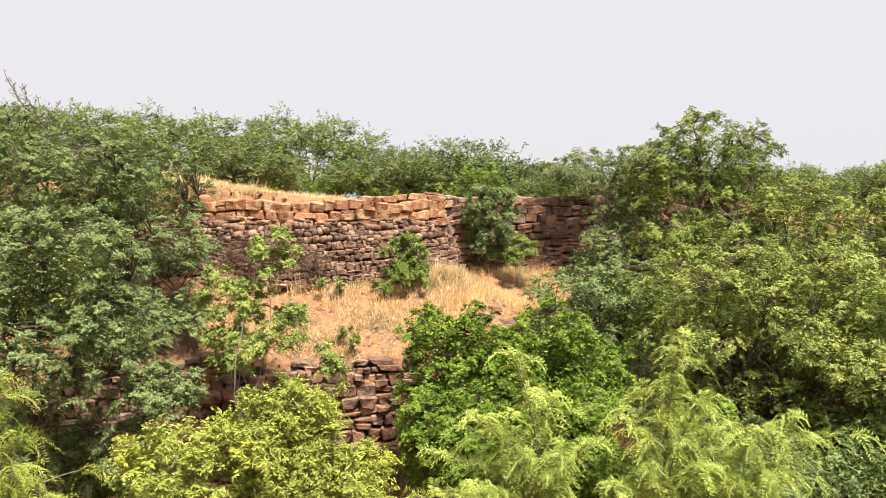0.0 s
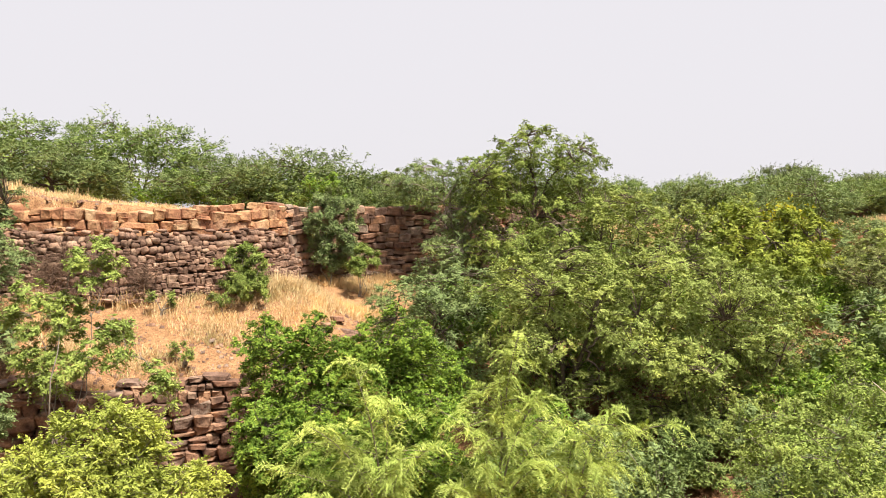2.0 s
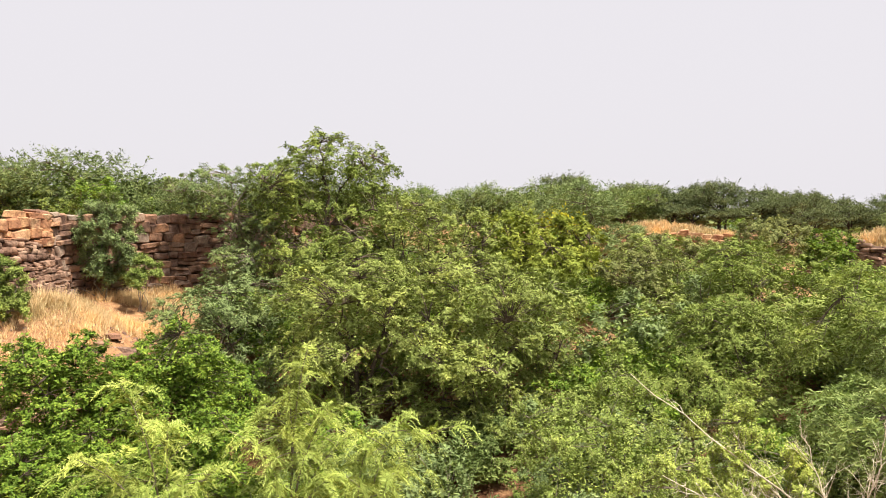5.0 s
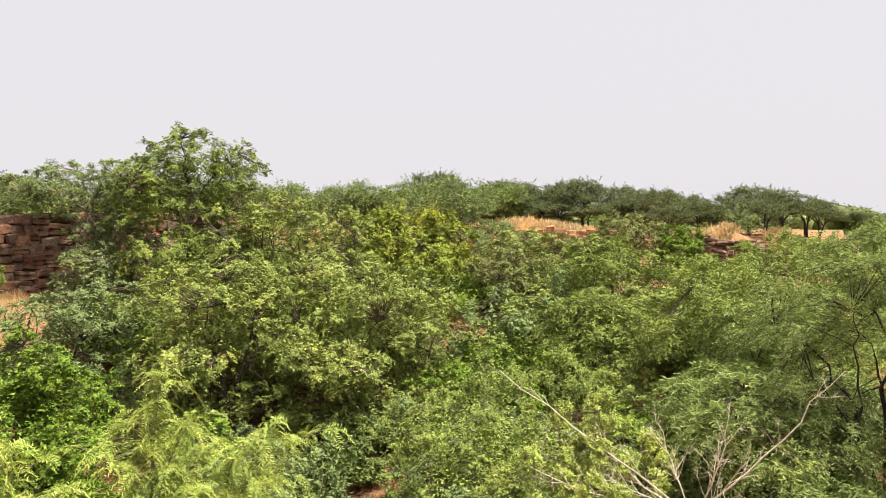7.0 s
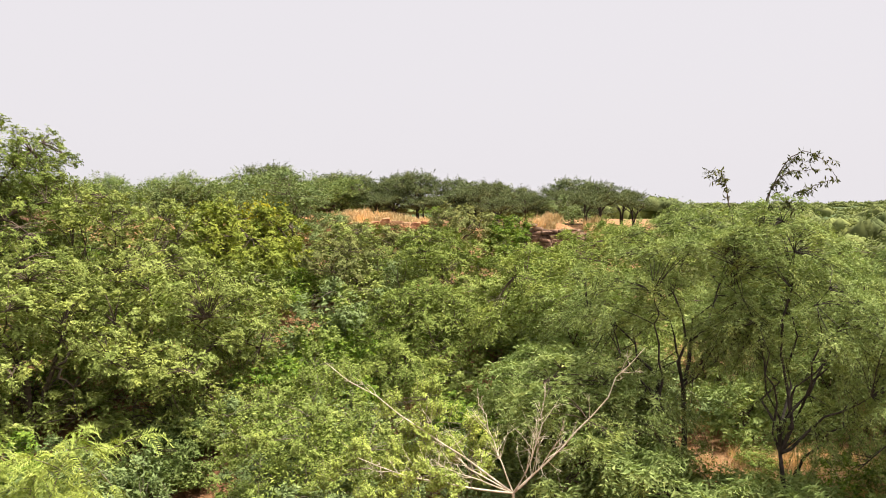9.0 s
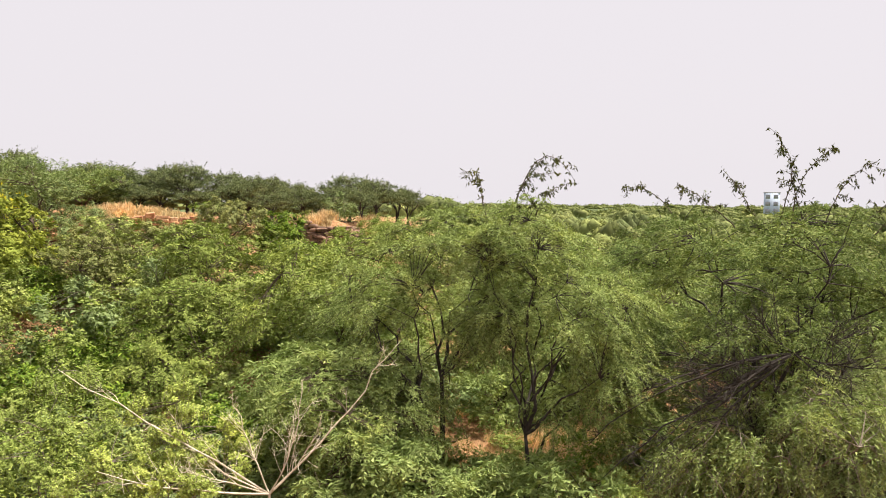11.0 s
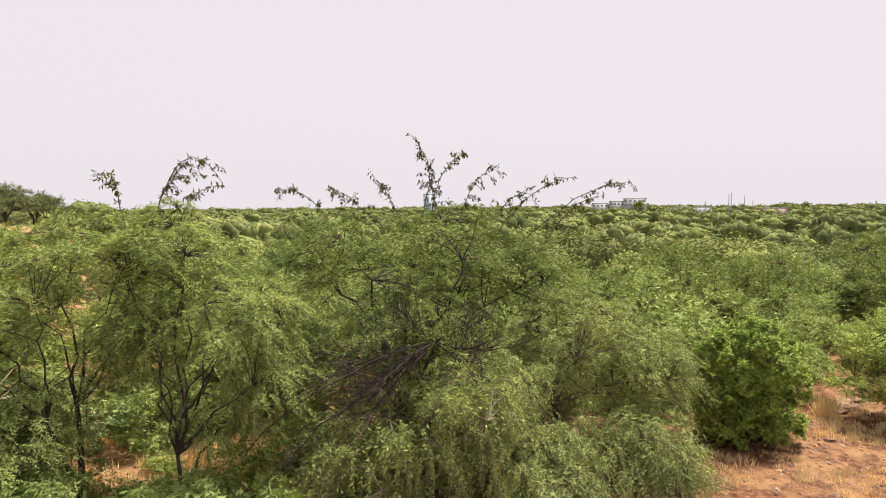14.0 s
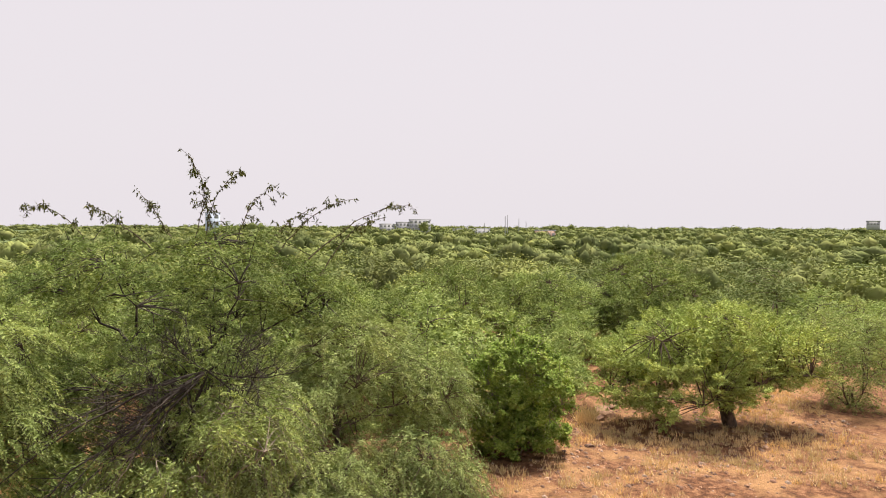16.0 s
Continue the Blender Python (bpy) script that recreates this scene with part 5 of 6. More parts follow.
def build_woods():
    rng = np.random.RandomState(9)
    protos = []
    spec = dict(UMBRELLA, puff_r=0.7, clump=0.7, size=(0.19, 0.05), per_twig=13, twigs=4, rods=False, fine=2.6, inner=1.3)
    for k, (x, y, top) in enumerate(((-14.5, 27.0, 8.2), (-3.6, 31.0, 8.7), (3.0, 30.2, 7.6))):
        b = gz(x, y)
        low = [(x + 0.3, y, b + 0.9, 1.9, 1.7, 0.7)] if k == 0 else []
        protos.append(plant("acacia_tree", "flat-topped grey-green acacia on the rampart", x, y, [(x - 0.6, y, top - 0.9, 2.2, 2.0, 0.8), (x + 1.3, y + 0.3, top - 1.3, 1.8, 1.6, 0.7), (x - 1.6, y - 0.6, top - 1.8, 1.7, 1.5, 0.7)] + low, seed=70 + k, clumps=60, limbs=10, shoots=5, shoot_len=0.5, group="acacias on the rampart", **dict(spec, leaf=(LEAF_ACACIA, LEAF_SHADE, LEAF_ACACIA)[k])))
    more = [(-11.0, 25.2, 0.85), (-8.2, 29.5, 0.95), (-19.0, 27.0, 1.0), (-6.0, 27.8, 0.8), (-0.6, 28.5, 0.75), (-1.2, 33.0, 0.85), (0.9, 31.5, 0.65), (5.6, 31.0, 0.66), (7.5, 30.0, 0.7), (5.0, 28.0, 0.5), (11.5, 30.5, 0.85), (15.0, 33.5, 0.72), (19.5, 34.0, 0.75), (23.4, 36.0, 0.9), (28.2, 36.5, 0.85), (30.5, 33.0, 0.8), (34.3, 41.1, 1.1, 1.25), (36.3, 35.9, 1.35, 1.15), (38.1, 31.0, 0.9, 1.1), (41.0, 29.0, 0.8, 0.9), (43.9, 27.0, 0.85, 0.9), (41.5, 22.2, 0.75, 0.8), (40.5, 19.2, 0.72, 0.98), (39.5, 16.1, 0.62, 0.75), (42.0, 15.0, 0.6, 0.6), (34.8, 17.2, 0.5, 0.5), (34.8, 22.6, 0.6, 0.65), (37.5, 25.0, 0.7, 0.8), (47.5, 21.0, 0.8, 0.75), (24.5, 37.5, 0.8), (31.0, 38.5, 0.9, 0.9), (33.5, 34.5, 0.8, 0.9), (40.0, 34.0, 0.95, 1.0), (46.5, 30.5, 0.9, 0.95), (46.0, 25.0, 0.8, 0.8), (44.5, 19.0, 0.7, 0.7), (20.5, 37.5, 0.75), (16.5, 36.0, 0.7), (-15, 22.5, 0.9), (-10.2, 21.6, 0.85), (-12.6, 20.6, 0.95), (-8.6, 23.2, 0.8)]
    umbrellas = []
    for k, (x, y) in enumerate(((38.5, 39.0), (44.8, 23.3))):
        b = gz(x, y)
        umbrellas.append(plant("acacia_tree", "dark umbrella-shaped acacia with bare forked trunks", x, y, [(x, y, b + 2.5, 1.5, 1.4, 0.38), (x + 1.1, y - 0.5, b + 2.2, 1.1, 1.0, 0.3), (x - 1.1, y + 0.6, b + 2.1, 1.1, 1.0, 0.32), (x - 0.3, y - 1.1, b + 1.9, 1.0, 0.9, 0.3)], seed=76 + k, clumps=70, limbs=9, shoots=6, shoot_len=0.4, group="acacias on the rampart", **dict(UMBRELLA, leaf=LEAF_UMBRA, bark=BARK_BLACK, puff_r=0.42, clump=0.45, size=(0.15, 0.04), per_twig=13, twigs=4, rods=False, fine=2.0, inner=0.9, fork=0.4, lower=0.0, skirt=0, trunk=0.1, layer=0.3)))
    scatter(protos, rng, more, [umbrellas[0], umbrellas[1], umbrellas[0]])
    scatter(umbrellas, np.random.RandomState(41), [(38.8, 33.5, 1.0, 1.05), (42.3, 31.0, 0.95, 0.95), (39.6, 27.4, 0.9, 0.85), (39.5, 23.6, 0.7, 0.75), (36.4, 33.0, 0.8, 0.6), (37.6, 30.0, 0.85, 0.55), (40.2, 28.0, 0.9, 0.55), (38.4, 25.6, 0.8, 0.5), (41.6, 23.4, 0.9, 0.55), (35.0, 35.0, 0.9, 0.6), (42.2, 20.9, 0.7, 0.5), (41.4, 17.6, 0.55, 0.7), (38.6, 35.6, 1.0, 0.7), (37.0, 32.0, 0.8, 0.6)])
    # low scrub that fills the moat and the banks
    fills = []
    tones = (LEAF_OLIVE, LEAF_LUSH, LEAF_FRESH, LEAF_GREY)
    for k, (x, y) in enumerate(((13.8, 17.6), (14.2, 9.2), (19.5, 10.6), (7.0, 13.2))):
        b = gz(x, y)
        fills.append(plant("scrub_bush", "leafy green scrub bush crowding the bank", x, y, [(x, y, b + 1.0, 1.3, 1.2, 0.8), (x + 0.5, y - 0.4, b + 0.6, 1.1, 1.0, 0.55)], seed=120 + k, clumps=32, limbs=3, group="scrub bushes on the bank", **dict(SMALL, leaf=tones[k], size=(0.13, 0.055), puff_r=0.36, clump=0.3, per_twig=9, twigs=5, rods=False, stems=2, fine=1.5, plume=True, inner=0.7, spread=(0.8, 0.5, 0.6), droop=0.2)))
    def clear(x, y):
        return (x > 23.5 and y > 14) or (x < 5.5 and y > 12) or (x > 14 and y < 6.0 and x < 17.5) or (y < 7.5 and x < 11.5)
    scatter(fills, rng, strew(rng, 18, 72, 12.5, 34, 50, 1.8, (0.6, 1.0), clear))
    scatter(fills, rng, strew(rng, -40, 66, 30, 46, 26, 2.4, (0.6, 1.15), lambda x, y: math.hypot(x, y) < np.interp(math.degrees(math.atan2(x, y)), EDGE_AZ, EDGE_R) + 4.5))
    scatter(fills, rng, [(-7.2, 15.2, 0.9), (-8.4, 15.4, 1.1), (-5.6, 14.8, 0.7), (-7.9, 17.6, 1.0), (-9.4, 18.6, 1.2), (-10.8, 21.0, 1.3), (-8.9, 20.8, 1.1), (-9.8, 13.5, 1.2), (5.9, 21.3, 0.8), (6.9, 20.4, 0.9), (7.9, 21.4, 0.9), (5.8, 14.6, 0.8), (5.1, 12.6, 0.8), (6.6, 15.0, 0.9), (14.2, 10.3, 0.9), (13.4, 9.6, 0.8), (11.6, 13.0, 0.8), (12.4, 14.2, 0.8), (13.2, 15.6, 0.8), (10.6, 11.9, 0.7), (12.6, 10.4, 0.8), (15.2, 10.9, 0.9), (9.2, 15.4, 0.8), (8.9, 16.8, 0.8), (7.4, 15.2, 0.7), (12.6, 11.6, 0.8), (11.0, 25.0, 1.1), (13.0, 25.0, 1.2), (10.0, 20.0, 1.1), (8.6, 19.4, 1.0), (12.8, 13.0, 1.0), (13.6, 13.4, 1.0), (11.7, 11.3, 0.8), (14.1, 9.3, 0.9), (14.2, 14.4, 1.1), (13.3, 8.4, 0.8), (15.0, 14.6, 1.1), (12.2, 12.2, 0.9), (4.6, 13.6, 0.8), (5.6, 13.4, 0.8), (1.8, 12.9, 0.7), (17.7, 11.9, 1.0), (17.1, 12.8, 0.9), (18.3, 11.2, 0.9), (18.4, 12.4, 0.9), (6.5, 19.6, 0.9), (6.2, 20.6, 0.9), (5.9, 18.2, 0.8), (8.7, 18.1, 0.8), (9.7, 17.9, 0.8), (12.6, 16.4, 0.8)])
    scatter(fills, rng, strew(rng, 28, 62, 15.5, 26, 22, 1.6, (0.6, 0.95), lambda x, y: (x > 23.5 and y > 14) or (y < 7.5)))
    scatter(fills, rng, strew(rng, 22, 62, 11.5, 17, 24, 1.2, (0.45, 0.7), lambda x, y: (x - 9.6) ** 2 + (y - 6.0) ** 2 < 6 or y < 6.5))
    scatter(fills, rng, [(x, 28.6 + 0.9 * math.sin(x * 1.7), 0.75 + 0.2 * math.sin(x * 2.3)) for x in (-9.2, -7.4, -5.2, -4.0, -3.0, -2.2, -1.4, -0.4, 0.6, 1.4, 2.2, 3.2, 4.2, 6.4, 8.6, 10.8, 13.0)])
    scatter(fills, rng, [(35.5, 27.5, 0.6), (36.2, 21.4, 0.5), (37.4, 17.8, 0.45), (33.4, 14.4, 0.7), (35.5, 13.2, 0.7), (38.6, 13.4, 0.7), (41.0, 14.0, 0.6), (29.0, 33.5, 0.8), (26.0, 33.5, 0.9)])
    scatter(fills, np.random.RandomState(31), [(14.1, 4.35, 0.46), (14.8, 3.1, 0.4), (15.2, 2.2, 0.55), (16.2, 4.0, 0.36), (13.4, 4.9, 0.4)])
    bushes = []
    spec = dict(UMBRELLA, puff_r=0.62, clump=0.6, size=(0.145, 0.038), per_twig=18, twigs=5, rods=False, skirt=0.8, stems=2, fine=1.9, inner=1.0, lower=0.25, layer=0.6, coat=0.7)
    tones = (LEAF_MESQ, LEAF_PLAIN, LEAF_ACACIA, LEAF_MESQ, LEAF_FRESH)
    for k, (x, y) in enumerate(((40.0, -14.0), (38.0, -27.0), (42.0, -2.0), (35.0, -24.0), (37.0, -8.0))):
        z = gz(x, y)
        h = (2.0, 1.7, 2.3, 1.5, 1.8)[k]
        bushes.append(plant("scrub_tree", "rounded green mesquite scrub tree on the plain", x, y, [(x, y, z + h, 2.1, 1.9, 0.9), (x + 1.6, y + 0.8, z + h * 0.75, 1.6, 1.5, 0.75), (x - 1.5, y - 0.8, z + h * 0.7, 1.6, 1.5, 0.7), (x + 0.3, y - 1.6, z + h * 0.6, 1.5, 1.4, 0.6)], seed=80 + k, clumps=44, limbs=5, group="scrub trees on the plain", **dict(spec, leaf=tones[k])))
    scatter(bushes, rng, strew(rng, 71, 150, 24, 50, 80, 2.9, (0.55, 1.25), lambda x, y: (math.hypot(x, y) < 33 and y < -9) or (math.hypot(x, y) < 30 and y > 6)))
    # far scrub: countless crowns, one thing
    def crowns(name, label, az0, az1, r0, r1, count, tufts, tuft, width, tall, seed, power=1.0, leaf=LEAF_FAR):
        rng = np.random.RandomState(seed)
        az = np.radians(rng.uniform(az0, az1, count))
        r = r0 * (r1 / r0) ** (rng.uniform(size=count) ** power)
        grow = (r / r0) ** 0.45
        x, y = r * np.sin(az), r * np.cos(az)
        z = ground(x, y)
        rad = width * rng.uniform(0.7, 1.5, count) * grow
        hgt = tall * (0.55 + 1.0 * rng.uniform(size=count) ** 2) * (1 + 0.12 * (grow - 1))
        puffs = 3 if r0 > 200 else 8
        off = unit(rng.normal(size=(count, puffs, 3)))
        off[..., 2] = np.abs(off[..., 2])
        off = off * np.stack([rad * 0.66, rad * 0.66, hgt * 0.26], -1)[:, None]
        d = unit(rng.normal(size=(count, tufts, 3)) + [0, 0, 0.35])
        p = np.stack([x, y, z + hgt * 0.5], -1)[:, None] + off[:, np.arange(tufts) % puffs] + d * np.stack([rad * 0.5, rad * 0.5, hgt * 0.3], -1)[:, None] * rng.uniform(0.72, 1.08, (count, tufts, 1))
        way = unit(rng.normal(size=d.shape) * [1, 1, 0.4] + d * 0.3)
        size = np.repeat(tuft * grow, tufts)
        v, q = blades(p.reshape(-1, 3), way.reshape(-1, 3), 1.0, 0.4, rng, 2.2, 3, d.reshape(-1, 3))
        base = np.repeat(p.reshape(-1, 3), 3, axis=0)
        v = base + (v - base) * np.repeat(size, 3)[:, None]
        hub = (np.stack([x, y, z + hgt * 0.5], -1)[:, None] + off).reshape(-1, 3)
        body = 0.4 if r0 > 100 else 0.24
        v, q = join([(v, q), domes(hub, np.repeat(np.stack([rad * body, rad * body, hgt * body * 0.6], -1), puffs, axis=0), rng, 5, 3 if r0 > 100 else 4)])
        tagged(new(name, mesh_of(name, v, q, leaf)), label, "scrub", kind="stuff")
    crowns("mid_scrub", "rolling green scrub canopy across the plain", 71, 160, 46, 130, 160, 820, 0.36, 2.3, 3.4, 91)
    crowns("mid_scrub", "yellow-green scrub crowns across the plain", 71, 160, 46, 130, 90, 880, 0.36, 2.7, 3.6, 97, leaf=LEAF_FAR_LIGHT)
    crowns("mid_scrub", "dark green scrub crowns across the plain", 71, 160, 48, 130, 90, 880, 0.36, 2.7, 3.5, 98, leaf=LEAF_FAR_DARK)
    crowns("mid_scrub", "rolling green scrub canopy farther out on the plain", 66, 160, 120, 300, 300, 200, 0.58, 3.2, 3.8, 94)
    crowns("mid_scrub", "light scrub crowns farther out on the plain", 66, 160, 120, 300, 130, 220, 0.58, 3.6, 4.0, 99, leaf=LEAF_FAR_LIGHT)
    crowns("mid_scrub", "dark scrub crowns farther out on the plain", 66, 160, 120, 300, 150, 220, 0.58, 3.4, 4.8, 100, leaf=LEAF_FAR_DARK)
    crowns("far_scrub", "distant green scrub reaching the horizon", 58, 160, 225, 1900, 2300, 44, 1.7, 5.2, 5.0, 92, 0.8)
    crowns("horizon_trees", "taller dark trees along the horizon", 92, 146, 520, 900, 44, 160, 2.2, 7.0, 8.6, 95)
    crowns("hill_scrub", "scrub behind the rampart acacias", -45, 64, 50, 85, 120, 380, 0.3, 2.2, 1.9, 93)


# ---- dry growth ----
def grass(name, label, spots, count, blades_each, tall, seed, width=0.012):
    """Tufts of straw inside discs (x, y, radius)."""
    rng = np.random.RandomState(seed)
    sp = np.array(spots, float)
    pick = rng.choice(len(sp), count, p=sp[:, 2] ** 2 / (sp[:, 2] ** 2).sum())
    a, rr = rng.uniform(0, 6.28, count), np.sqrt(rng.uniform(size=count))
    x, y = sp[pick, 0] + sp[pick, 2] * rr * np.cos(a), sp[pick, 1] + sp[pick, 2] * rr * np.sin(a)
    keep = ripple(x, y, 1.6, seed) > -0.28
    x, y = x[keep], y[keep]
    root = np.repeat(np.stack([x, y, ground(x, y) - 0.02], -1), blades_each, axis=0)
    n = len(root)
    root[:, :2] += rng.normal(size=(n, 2)) * 0.05
    hgt = np.repeat(tall * rng.uniform(0.45, 1.25, len(x)), blades_each) * rng.uniform(0.6, 1.1, n)
    lean = rng.normal(size=(n, 3)) * [0.35, 0.35, 0] + [0.1, 0, 1.0]
    tip = root + unit(lean) * hgt[:, None]
    side = unit(rng.normal(size=(n, 3)) * [1, 1, 0]) * width / 2
    mid = (root + tip) / 2 + rng.normal(size=(n, 3)) * [0.015, 0.015, 0]
    v = np.stack([root - side, root + side, mid + side, tip, mid - side], axis=1).reshape(-1, 3)
    i = np.arange(n)[:, None] * 5
    tri = i + [4, 2, 3]
    me = bpy.data.meshes.new(name)
    faces = (i + [0, 1, 2, 4]).tolist() + tri.tolist()
    me.from_pydata(v.tolist(), [], faces)
    me.materials.append(STRAW)
    tagged(new(name, me), label, "dry grass", kind="stuff")


def dead_shrub(name, label, x, y, limbs, bark, seed, twigs=22, twig_len=0.5, base=None, thick=0.03, fork=None):
    """Bare branches: limbs given by their far ends, with forking side twigs."""
    rng = np.random.RandomState(seed)
    z = gz(x, y) if base is None else base
    thing = new(name)
    thing.location = (x, y, z)
    tagged(thing, label, "dead shrub")
    first = np.array([[0, 0, -0.1]])
    if fork:
        first = np.array([fork]) - [x, y, z]
        stem = bezier(np.array([[0, 0, -0.1]]), first * [0.2, 0.2, 0.6], first, 6)
        v, q = tubes(stem, np.linspace(thick * 1.6, thick * 1.15, 6)[None], 8)
        part_of("trunk", mesh_of("trunk", v, q, bark, True), thing)
    for *e, twigs in [(*l, twigs)[:4] if len(l) == 3 else l for l in limbs]:
        end = np.array([e]) - [x, y, z]
        a = first
        span = np.linalg.norm(end - a)
        c = a + (end - a) * [0.5, 0.5, 0.36] + rng.normal(size=(1, 3)) * 0.06 * span
        line = bezier(a, c, end, 10) + rng.normal(size=(1, 10, 3)) * 0.012 * span * np.linspace(0, 1, 10)[None, :, None]
        girth = thick * min(1.0, 0.35 + 0.28 * span)
        chunks = [tubes(line, np.linspace(girth, girth * 0.25, 10)[None], 6)]
        u = rng.uniform(0.25, 0.97, twigs)
        root = np.stack([np.interp(u, np.linspace(0, 1, 10), line[0, :, k]) for k in range(3)], -1)
        way = unit((end - a) * 0.7 / span + rng.normal(size=(twigs, 3)) * 0.55 + [0, 0, 0.35])
        ln = twig_len * rng.uniform(0.35, 1.2, twigs) * (1.25 - u)
        tw = bezier(root, root + way * ln[:, None] * 0.5 + rng.normal(size=root.shape) * 0.04, root + way * ln[:, None], 4)
        chunks.append(tubes(tw, np.array([0.32, 0.24, 0.15, 0.08])[None] * thick * np.ones((twigs, 1)), 4))
        sub = np.repeat(tw[:, 2], 4, axis=0)
        w2 = unit(np.repeat(way, 4, axis=0) + rng.normal(size=sub.shape) * 0.7)
        l2 = np.repeat(ln, 4) * rng.uniform(0.25, 0.7, len(sub))
        chunks.append(tubes(bezier(sub, sub + w2 * l2[:, None] * 0.5, sub + w2 * l2[:, None], 3), np.array([0.13, 0.09, 0.05])[None] * thick * np.ones((len(sub), 1)), 3))
        v, q = join(chunks)
        part_of("branch", mesh_of("branch", v, q, bark, True), thing)
    return thing


def build_dry():
    grass("dry_grass", "tall dry golden grass on the terrace", [(-4.6, 18.9, 1.2), (-3.0, 19.2, 1.2), (-1.2, 19.1, 1.2), (0.4, 19.0, 1.2), (-2.0, 18.2, 0.9), (-0.6, 17.9, 0.7)], 1500, 11, 0.25, 101)
    grass("dry_grass", "tall pale dry grass on the slope below the curtain wall", [(1.9, 21.0, 1.0), (2.9, 22.0, 1.2), (3.8, 22.9, 1.1), (1.6, 19.9, 0.8), (2.6, 23.4, 0.9), (3.4, 24.9, 0.8), (4.2, 24.6, 0.9), (2.4, 24.6, 0.5)], 2100, 11, 0.32, 102)
    grass("dry_grass", "tall dry tufts at the foot of the rubble", [(-4.6, 20.1, 0.45), (-3.6, 19.9, 0.3), (-2.5, 19.75, 0.4), (1.3, 20.7, 0.45), (0.7, 20.3, 0.3)], 260, 12, 0.5, 109)
    grass("dry_grass", "short dry straw on the bastion top", [(-5.8, 23.8, 1.8), (-3.2, 23.6, 1.8), (-7.6, 24.2, 1.5), (-1.0, 24.4, 1.2)], 800, 10, 0.18, 103)
    lip = [(BASTION[0] + 4.75 * math.sin(radians(a)), BASTION[1] - 4.75 * math.cos(radians(a)), 0.3) for a in (-64, -56, -49, -43, -36, -30, -12)]
    grass("dry_grass", "wispy dry tufts along the bastion edge", lip, 130, 12, 0.42, 118)
    gravel("gravel", "loose red stones and clods on the bastion top", [(-6.0, 22.6, 0.9), (-5.0, 22.2, 0.9), (-7.0, 23.6, 1.2), (-3.6, 22.0, 0.8)], 700, 142)
    grass("dry_grass", "dry straw on the far rampart", [(30.6, 30.2, 2.0), (32.8, 27.4, 1.8), (31.6, 18.0, 1.3), (32.2, 17.4, 1.0), (35.0, 16.4, 0.9), (29.8, 28.6, 1.6)], 3000, 10, 0.42, 104, 0.03)
    grass("dry_grass", "sparse dry tufts on the bare earth", [(15.5, -11.0, 2.5), (18.0, -12.0, 2.6), (15.0, -15.5, 2.6), (19.5, -17.5, 2.2), (16.0, -7.0, 1.2), (20.5, -19.0, 1.5)], 1500, 14, 0.2, 105)
    grass("dry_grass", "upright pale straw tuft beside the flat stones", [(19.3, -11.7, 0.3), (19.6, -12.0, 0.25)], 40, 14, 0.5, 107)
    grass("dry_grass", "bright dry straw patch behind the umbrella acacia", [(22.9, -22.5, 1.3), (21.4, -21.7, 0.9), (24.2, -23.0, 1.2), (20.2, -21.8, 0.6)], 700, 12, 0.34, 108)
    grass("dry_grass", "dry yellow grass under the mesquites", [(16.5, 4.5, 2.5), (16.5, 2.0, 2.5), (19.5, 4.0, 3.0), (14.6, 3.2, 1.2)], 2400, 12, 0.3, 106)
    dead_shrub("dead_shrub", "bare bleached dead branches rising from scrub", 9.65, 5.62, [(10.85, 4.15, 3.45, 9), (8.25, 8.05, 3.2, 12), (9.97, 5.29, 2.9, 16), (9.5, 6.2, 2.8, 16), (10.0, 5.0, 2.3, 14), (9.1, 6.9, 2.2, 14), (8.2, 7.35, 1.85), (8.9, 6.6, 1.8)], BARK_DEAD, 110, 14, 0.7, thick=0.017, fork=(9.65, 5.64, 1.3))
    dead_shrub("dead_shrub", "brown leafless creeper twigs over the rubble", -4.3, 20.1, [(-4.9, 20.4, 4.4), (-4.1, 20.2, 4.6), (-3.6, 20.1, 4.3), (-3.1, 20.0, 4.2), (-4.5, 20.2, 4.1)], TWIG_DRY, 111, 110, 0.8, thick=0.018)
    dead_shrub("dead_shrub", "brown leafless creeper twigs over the rubble", -2.8, 20.0, [(-3.3, 20.2, 4.3), (-2.6, 20.0, 4.5), (-2.2, 19.9, 4.1), (-1.9, 19.9, 3.9)], TWIG_DRY, 115, 90, 0.7, thick=0.014)
    dead_shrub("dead_shrub", "thin bare twigs standing out above the acacias", -9.6, 20.9, [(-10.85, 21.4, 9.0, 16), (-10.4, 21.4, 8.6, 12), (-9.35, 21.3, 8.1, 10)], BARK, 116, 14, 0.45, thick=0.026, fork=(-9.7, 21.3, 7.4))
    dead_shrub("dead_shrub", "dry reddish brown shrub on the terrace", -5.2, 18.2, [(-5.6, 18.3, 2.9), (-4.9, 18.1, 2.8), (-5.2, 18.5, 3.0), (-5.4, 17.9, 2.7)], TWIG_DRY, 117, 50, 0.6, thick=0.012)
    dead_shrub("dead_shrub", "dry reddish brown shrub at the terrace edge", -4.9, 17.3, [(-5.4, 17.4, 2.5), (-4.6, 17.2, 2.4), (-4.9, 17.5, 2.7), (-5.2, 17.0, 2.3)], TWIG_DRY, 112, 60, 0.7, thick=0.012)
